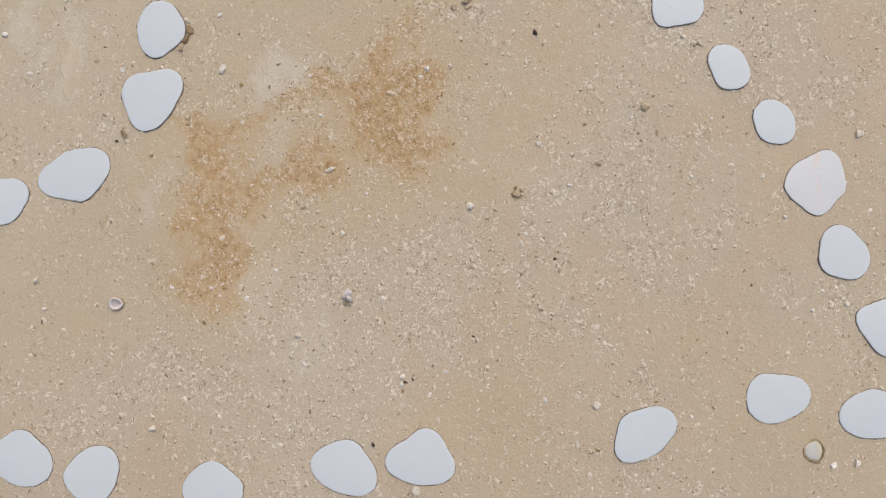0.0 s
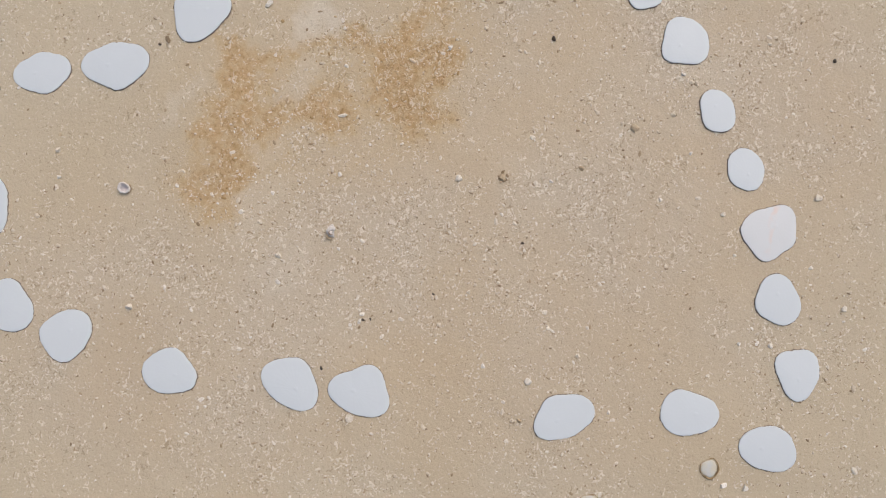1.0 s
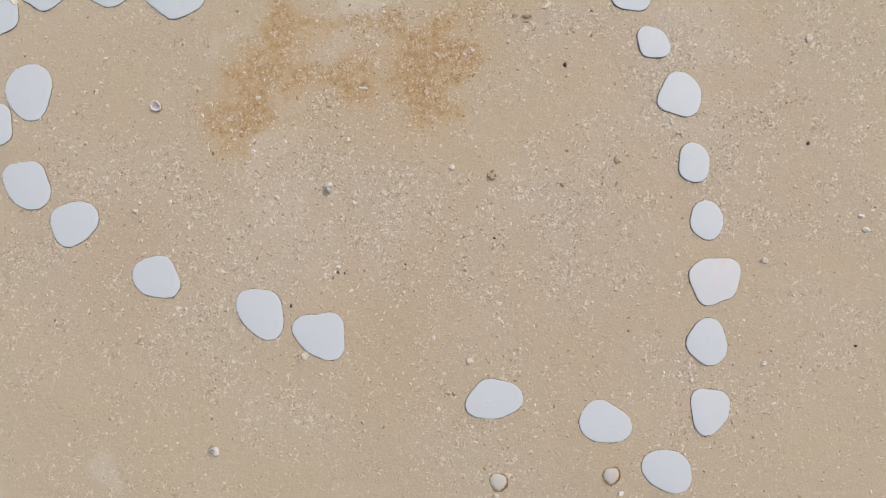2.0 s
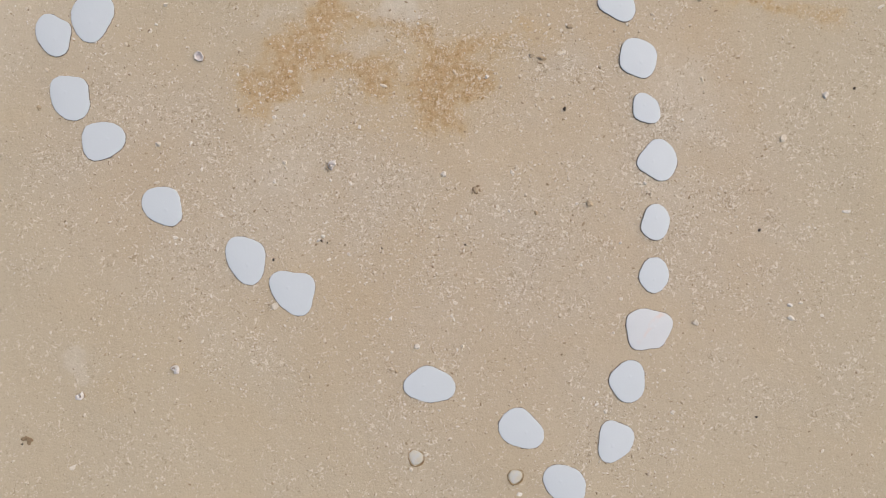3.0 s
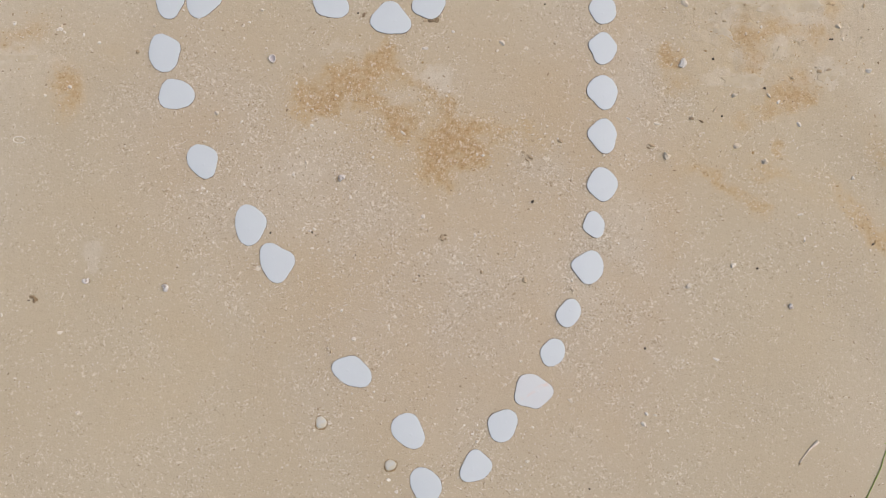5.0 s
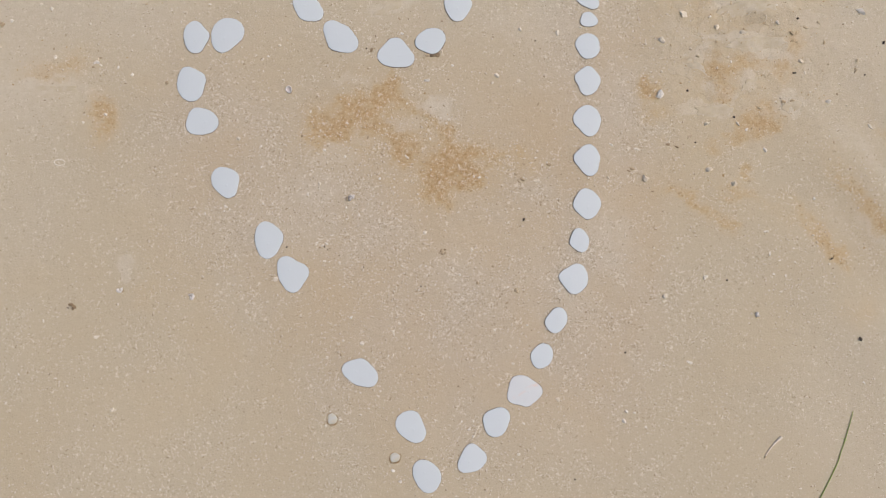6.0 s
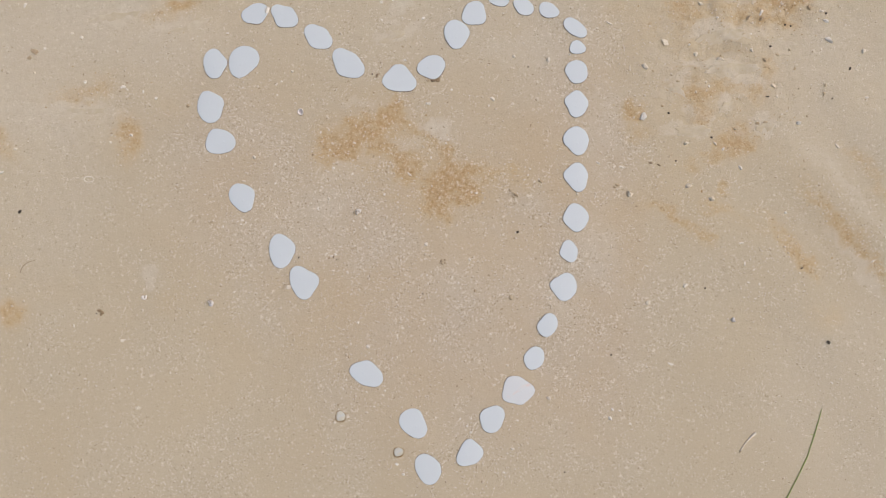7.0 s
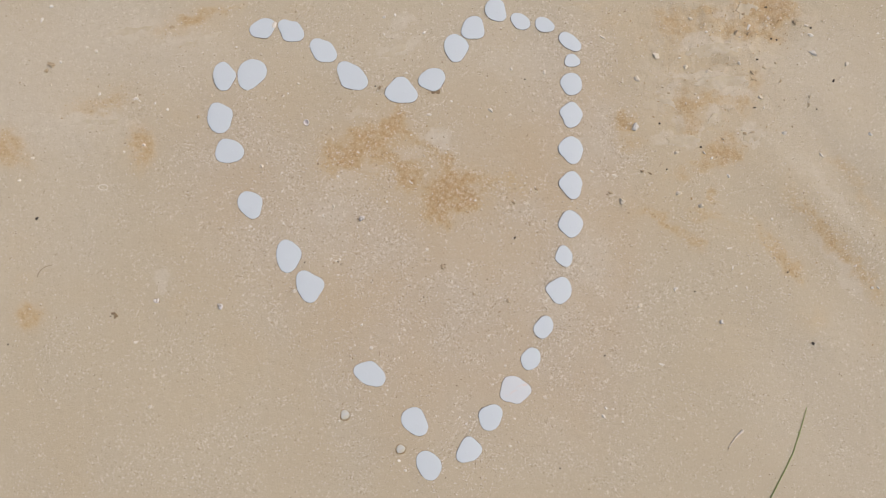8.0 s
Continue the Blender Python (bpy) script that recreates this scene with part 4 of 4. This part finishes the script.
stone(-0.004, 0.4640, 9, 6, 70, TAN_STONE)

# chips inside the heart
stone(-0.126, 0.662, 8, 7, 70, SHELL_CHIP)
stone(0.021, 0.431, 7, 6, 170, SHELL_CHIP)
stone(0.083, 0.172, 8, 7, 40, SHELL_CHIP)
stone(-0.030, 0.261, 7, 6, 110, SHELL_CHIP)
stone(-0.084, 0.343, 7, 6, 150, SHELL_CHIP)
stone(-0.378, 0.479, 9, 8, 20, SHELL_CHIP)
stone(-0.286, 0.331, 6, 5, 0, SHELL_CHIP)
stone(-0.307, 0.325, 7, 6, 150, SHELL_CHIP)
stone(-0.406, 0.454, 7, 6, 80, SHELL_CHIP)
stone(-0.274, 0.234, 8, 7, 170, SHELL_CHIP)
stone(-0.284, 0.157, 11, 9, 70, SHELL_CHIP)
stone(-0.194, 0.085, 7, 6, 60, SHELL_CHIP)
stone(-0.312, 0.134, 8, 7, 150, SHELL_CHIP)
stone(-0.420, 0.244, 7, 6, 170, SHELL_CHIP)
stone(-0.393, 0.111, 6, 5, 170, SHELL_CHIP)
stone(-0.101, -0.163, 8, 7, 150, SHELL_CHIP)
stone(-0.114, -0.182, 8, 7, 120, SHELL_CHIP)
stone(-0.114, -0.235, 8, 7, 40, SHELL_CHIP)
stone(0.068, -0.419, 8, 7, 70, SHELL_CHIP)
stone(0.079, -0.398, 7, 6, 40, SHELL_CHIP)
stone(-0.018, -0.383, 7, 6, 160, SHELL_CHIP)
stone(0.042, -0.386, 6, 5, 120, SHELL_CHIP)
stone(0.148, -0.081, 7, 6, 0, SHELL_CHIP)
stone(0.066, 0.006, 8, 7, 20, SHELL_CHIP)
stone(0.265, -0.089, 7, 6, 50, SHELL_CHIP)
stone(0.191, -0.167, 6, 5, 10, SHELL_CHIP)
stone(0.117, -0.179, 7, 6, 90, SHELL_CHIP)
stone(0.159, -0.255, 7, 6, 0, SHELL_CHIP)
stone(0.127, -0.302, 6, 5, 80, SHELL_CHIP)
stone(0.182, -0.390, 7, 6, 150, SHELL_CHIP)
stone(-0.149, -0.069, 7, 6, 120, SHELL_CHIP)
stone(-0.238, -0.025, 7, 6, 130, SHELL_CHIP)
stone(-0.264, -0.240, 7, 6, 120, SHELL_CHIP)
stone(-0.228, -0.203, 6, 5, 140, SHELL_CHIP)
stone(-0.144, -0.317, 6, 5, 40, SHELL_CHIP)
stone(-0.189, -0.321, 6, 5, 110, SHELL_CHIP)
stone(-0.226, 0.220, 7, 6, 30, SHELL_CHIP)
stone(-0.113, 0.149, 6, 5, 10, SHELL_CHIP)
stone(-0.223, 0.102, 6, 5, 40, SHELL_CHIP)
stone(0.038, -0.052, 7, 6, 150, SHELL_CHIP)
stone(0.166, 0.179, 11, 9, 60, BROWN_BIT)
stone(0.168, -0.089, 12, 10, 80, BROWN_BIT)
stone(0.078, -0.071, 8, 7, 130, BROWN_BIT)
stone(-0.362, 0.491, 7, 6, 90, BROWN_BIT)
stone(-0.233, -0.235, 7, 6, 130, BROWN_BIT)
stone(-0.174, 0.425, 6, 5, 160, BROWN_BIT)
stone(-0.051, -0.079, 5, 4, 120, DARK_BIT)
stone(-0.183, -0.035, 4, 3, 110, DARK_BIT)
# small heaps of broken bits
stone(-0.283, 0.010, 6, 4, 20, DARK_CRUST)
stone(-0.268, 0.019, 8, 5, -30, SHELL_CHIP)
stone(-0.265, 0.006, 6, 3, 70, DARK_BIT)
stone(-0.290, 0.021, 7, 5, 10, SHELL_CHIP)
stone(-0.806, 0.441, 12, 6, 30, SHELL_CHIP)
stone(-0.795, 0.434, 9, 5, -40, SHELL_CHIP)
stone(-0.801, 0.447, 8, 5, 80, TAN_STONE)
stone(-0.812, 0.430, 6, 4, 0, DARK_CRUST)
stone(-0.722, 0.412, 9, 7, 20, SHELL_CHIP)
stone(-0.900, 0.451, 8, 6, 60, SHELL_CHIP)
stone(-1.028, 0.476, 9, 6, 0, TAN_STONE)


# ---- thin plates of dried sand crust, broken and tilted ----
def crust_plate(x, y, length, width, turn, tilt):
    """An irregular plate a few millimetres thick, one side sunk in the sand."""
    rng = np.random.RandomState(int(abs(x * 1000) + abs(y * 1700)))
    segs, th = 96, np.linspace(0, 2 * np.pi, 96, endpoint=False)
    r = np.ones(segs)
    for k in (2, 3, 4, 5, 7, 9, 12, 15, 19, 24, 29):
        r += rng.uniform(0.25, 1.0) * 0.42 / k ** 0.85 * np.cos(k * th + rng.uniform(0, 6.3))
    r = np.clip(r, 0.5, 1.5)
    rows = [(1.0, -0.0040), (1.0, -0.0002), (0.985, 0.0006)] + [(q, 0.0008) for q in (0.93, 0.84, 0.72, 0.58, 0.42, 0.24, 0.08)]
    verts, faces = [], []
    c, d = math.cos(radians(turn)), math.sin(radians(turn))
    for q, z in rows:
        px, py = q * r * np.cos(th) * length / 2, q * r * np.sin(th) * width / 2
        wx, wy = x + px * c - py * d, y + px * d + py * c
        top = sand_height(wx, wy) + z + 0.0010 * value_noise(wx, wy, 0.012, 31) * (z > 0) + tilt * (py / width) - 0.0004
        verts += list(zip((wx - x).tolist(), (wy - y).tolist(), top.tolist()))
    for i in range(len(rows) - 1):
        for a in range(segs):
            n = (a + 1) % segs
            faces.append((i * segs + a, i * segs + n, (i + 1) * segs + n, (i + 1) * segs + a))
    faces.append(tuple(range((len(rows) - 1) * segs, len(rows) * segs)))
    ob = new("sand_crust_plate", mesh_of("sand_crust_plate", verts, faces, CRUST))
    ob.location = (x, y, 0)
    tagged(ob, "thin broken plate of pale dried sand crust", "sand crust", "crust plates in the scuffed sand")


crust_plate(0.700, 0.560, 0.135, 0.050, 4, 0.0050)
crust_plate(0.625, 0.318, 0.085, 0.048, -8, 0.0040)
crust_plate(0.712, 0.385, 0.040, 0.034, 40, 0.0040)
crust_plate(0.800, 0.672, 0.050, 0.046, 30, 0.0040)
crust_plate(0.720, 0.474, 0.150, 0.044, 4, 0.0045)
crust_plate(0.806, 0.334, 0.040, 0.036, 10, 0.0030)
crust_plate(0.590, 0.420, 0.050, 0.030, -30, 0.0040)
crust_plate(-0.920, 0.375, 0.120, 0.022, 4, 0.0035)
crust_plate(-0.830, 0.615, 0.110, 0.030, 12, 0.0040)
crust_plate(-0.640, 0.590, 0.110, 0.022, 20, 0.0035)
crust_plate(-0.125, 0.560, 0.080, 0.032, 18, 0.0035)


# ---- clods of stirred sand in the scuffed ground ----
clods = np.random.RandomState(77)
for _ in range(22):
    x, y = clods.normal(0.72, 0.15), clods.normal(0.50, 0.11)
    if 0.42 < x < 1.10 and 0.24 < y < 0.74:
        stone(x, y, clods.uniform(5, 13), clods.uniform(4, 9), clods.uniform(0, 180), CLOD)


# ---- shell grit strewn over the sand, too many to count ----
def chips(x, y, size, stretch, lift, material, seed):
    """Low six-sided chips lying in the sand, one mesh."""
    rng = np.random.RandomState(seed)
    z = sand_height(x, y)
    ring = np.arange(6) * np.pi / 3
    verts, faces = [], []
    for i in range(len(x)):
        s, turn = size[i], rng.uniform(0, 6.28)
        high = s * rng.uniform(*lift)
        rr = s * rng.uniform(0.7, 1.15, 6)
        c, d = math.cos(turn), math.sin(turn)
        px, py = rr * np.cos(ring) * rng.uniform(*stretch), rr * np.sin(ring)
        wx, wy = px * c - py * d, px * d + py * c
        o = len(verts)
        tilt = rng.uniform(-0.4, 0.4, 2)
        for k in range(6):
            verts.append((x[i] + wx[k] * 0.9, y[i] + wy[k] * 0.9, z[i] - 0.0006))
        for k in range(6):
            verts.append((x[i] + wx[k], y[i] + wy[k], z[i] + high * (0.55 + 0.3 * tilt[0] * math.cos(ring[k]) + 0.3 * tilt[1] * math.sin(ring[k]))))
        verts.append((x[i] + 0.2 * wx[0], y[i] + 0.2 * wy[0], z[i] + high))
        for k in range(6):
            m = (k + 1) % 6
            faces.append((o + k, o + m, o + 6 + m, o + 6 + k))
            faces.append((o + 6 + k, o + 6 + m, o + 12))
    return mesh_of("shell_grit", verts, faces, material, False)


def strewn(count, seed, floor):
    """Places that gather in drifts and patches."""
    rng = np.random.RandomState(seed)
    x = rng.uniform(-1.32, 1.32, count * 6)
    y = rng.uniform(-0.86, 0.86, count * 6)
    thick = value_noise(x, y, 0.16, 11) + 0.8 * value_noise(x, y, 0.05, 12) + 0.7 * value_noise(x, y, 0.55, 13)
    keep = np.flatnonzero(rng.uniform(0, 1, count * 6) < np.clip(0.30 + 0.55 * thick, floor, 1.0) * gritty(x, y) * (1 - 0.75 * np.clip(scuffed(x, y), 0, 1)) * (1 - 0.45 * spot(x, y, -0.85, 0.40, 0.35, 0.35)))[:count]
    return x[keep], y[keep], rng


x, y, rng = strewn(6500, 5, 0.04)
size = np.clip(0.00110 * np.exp(rng.normal(0, 0.34, len(x))), 0.0006, 0.0030)
tagged(new("shell_grit", chips(x, y, size, (1.0, 2.0), (0.35, 0.8), GRIT_PALE, 6)), "pale crushed shell grit strewn on sand", "shell grit", kind="stuff")
# dark chips close against many pale ones, mostly south-west, stand in for their shadows
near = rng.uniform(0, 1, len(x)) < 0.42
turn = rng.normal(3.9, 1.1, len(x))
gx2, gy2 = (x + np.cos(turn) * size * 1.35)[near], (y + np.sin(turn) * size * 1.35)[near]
tagged(new("grit_shade", chips(gx2, gy2, size[near] * 0.6, (1.3, 2.6), (0.4, 0.8), GRIT_SHADE, 7)), "dark brown chips painted as shadows beside the shell grit", "sand grains", kind="stuff")
x, y, rng = strewn(2200, 15, 0.14)
size = np.clip(0.00135 * np.exp(rng.normal(0, 0.28, len(x))), 0.0008, 0.0030)
tagged(new("shell_splinters", chips(x, y, size, (1.1, 2.2), (0.5, 1.0), SPLINTER, 16)), "bleached shell splinters strewn on sand", "shell grit", kind="stuff")
# each splinter gets a dark chip as its shadow, mostly south-west
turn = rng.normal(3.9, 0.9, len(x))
tagged(new("splinter_shade", chips(x + np.cos(turn) * size * 1.25, y + np.sin(turn) * size * 1.25, size * 0.72, (1.3, 2.6), (0.3, 0.6), GRIT_SHADE, 17)), "dark specks painted as shadows beside the shell splinters", "sand grains", kind="stuff")
x, y, rng = strewn(450, 25, 0.12)
size = np.clip(0.0021 * np.exp(rng.normal(0, 0.22, len(x))), 0.0014, 0.0034)
tagged(new("shell_crumbs", chips(x, y, size, (1.0, 1.7), (0.5, 1.0), SPLINTER, 26)), "cream crumbs of worn shell scattered on sand", "shell grit", kind="stuff")
# a dark chip beside each crumb is painted as its shadow
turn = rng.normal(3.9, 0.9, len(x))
tagged(new("crumb_shade", chips(x + np.cos(turn) * size * 1.1, y + np.sin(turn) * size * 1.1, size * 0.6, (1.2, 2.2), (0.3, 0.6), GRIT_SHADE, 27)), "dark chips painted as shadows beside the shell crumbs", "sand grains", kind="stuff")
x, y, rng = strewn(450, 45, 0.12)
size = np.clip(0.0013 * np.exp(rng.normal(0, 0.28, len(x))), 0.0008, 0.0024)
tagged(new("brown_grains", chips(x, y, size, (1.2, 2.4), (0.3, 0.7), GRIT_BROWN, 46)), "coarse brown mineral grains scattered on sand", "sand grains", kind="stuff")
x, y, rng = strewn(5000, 9, 0.12)
size = np.clip(0.00075 * np.exp(rng.normal(0, 0.30, len(x))), 0.0005, 0.0018)
tagged(new("fine_grit", chips(x, y, size, (1.0, 1.8), (0.5, 1.1), GRIT, 10)), "fine mixed grit scattered on sand", "sand grains", kind="stuff")

# ---- rusty crumbs in the stains and stirred crumbs in the scuffed sand ----
def drawn(count, seed, weight):
    """Places drawn where the weight is high."""
    rng = np.random.RandomState(seed)
    x, y = rng.uniform(-1.25, 1.25, count * 40), rng.uniform(-0.75, 0.80, count * 40)
    keep = np.flatnonzero(rng.uniform(0, 1, len(x)) < weight(x, y))[:count]
    return x[keep], y[keep], rng


x, y, rng = drawn(2600, 41, lambda x, y: patches(x, y, RUSTS) ** 3)
size = np.clip(0.00110 * np.exp(rng.normal(0, 0.32, len(x))), 0.0006, 0.0026)
tagged(new("rust_crumbs", chips(x, y, size, (1.0, 2.2), (0.5, 1.2), RUST_CRUMB, 42)), "rust-brown crumbs of stained sand", "sand grains", kind="stuff")
x, y, rng = drawn(220, 43, lambda x, y: np.clip(scuffed(x, y), 0, 1) ** 1.3)
size = np.clip(0.00160 * np.exp(rng.normal(0, 0.40, len(x))), 0.0008, 0.0045)
tagged(new("sand_crumbs", chips(x, y, size, (1.0, 1.9), (0.5, 1.1), SAND_CRUMB, 44)), "stirred crumbs of damp sand", "sand grains", kind="stuff")
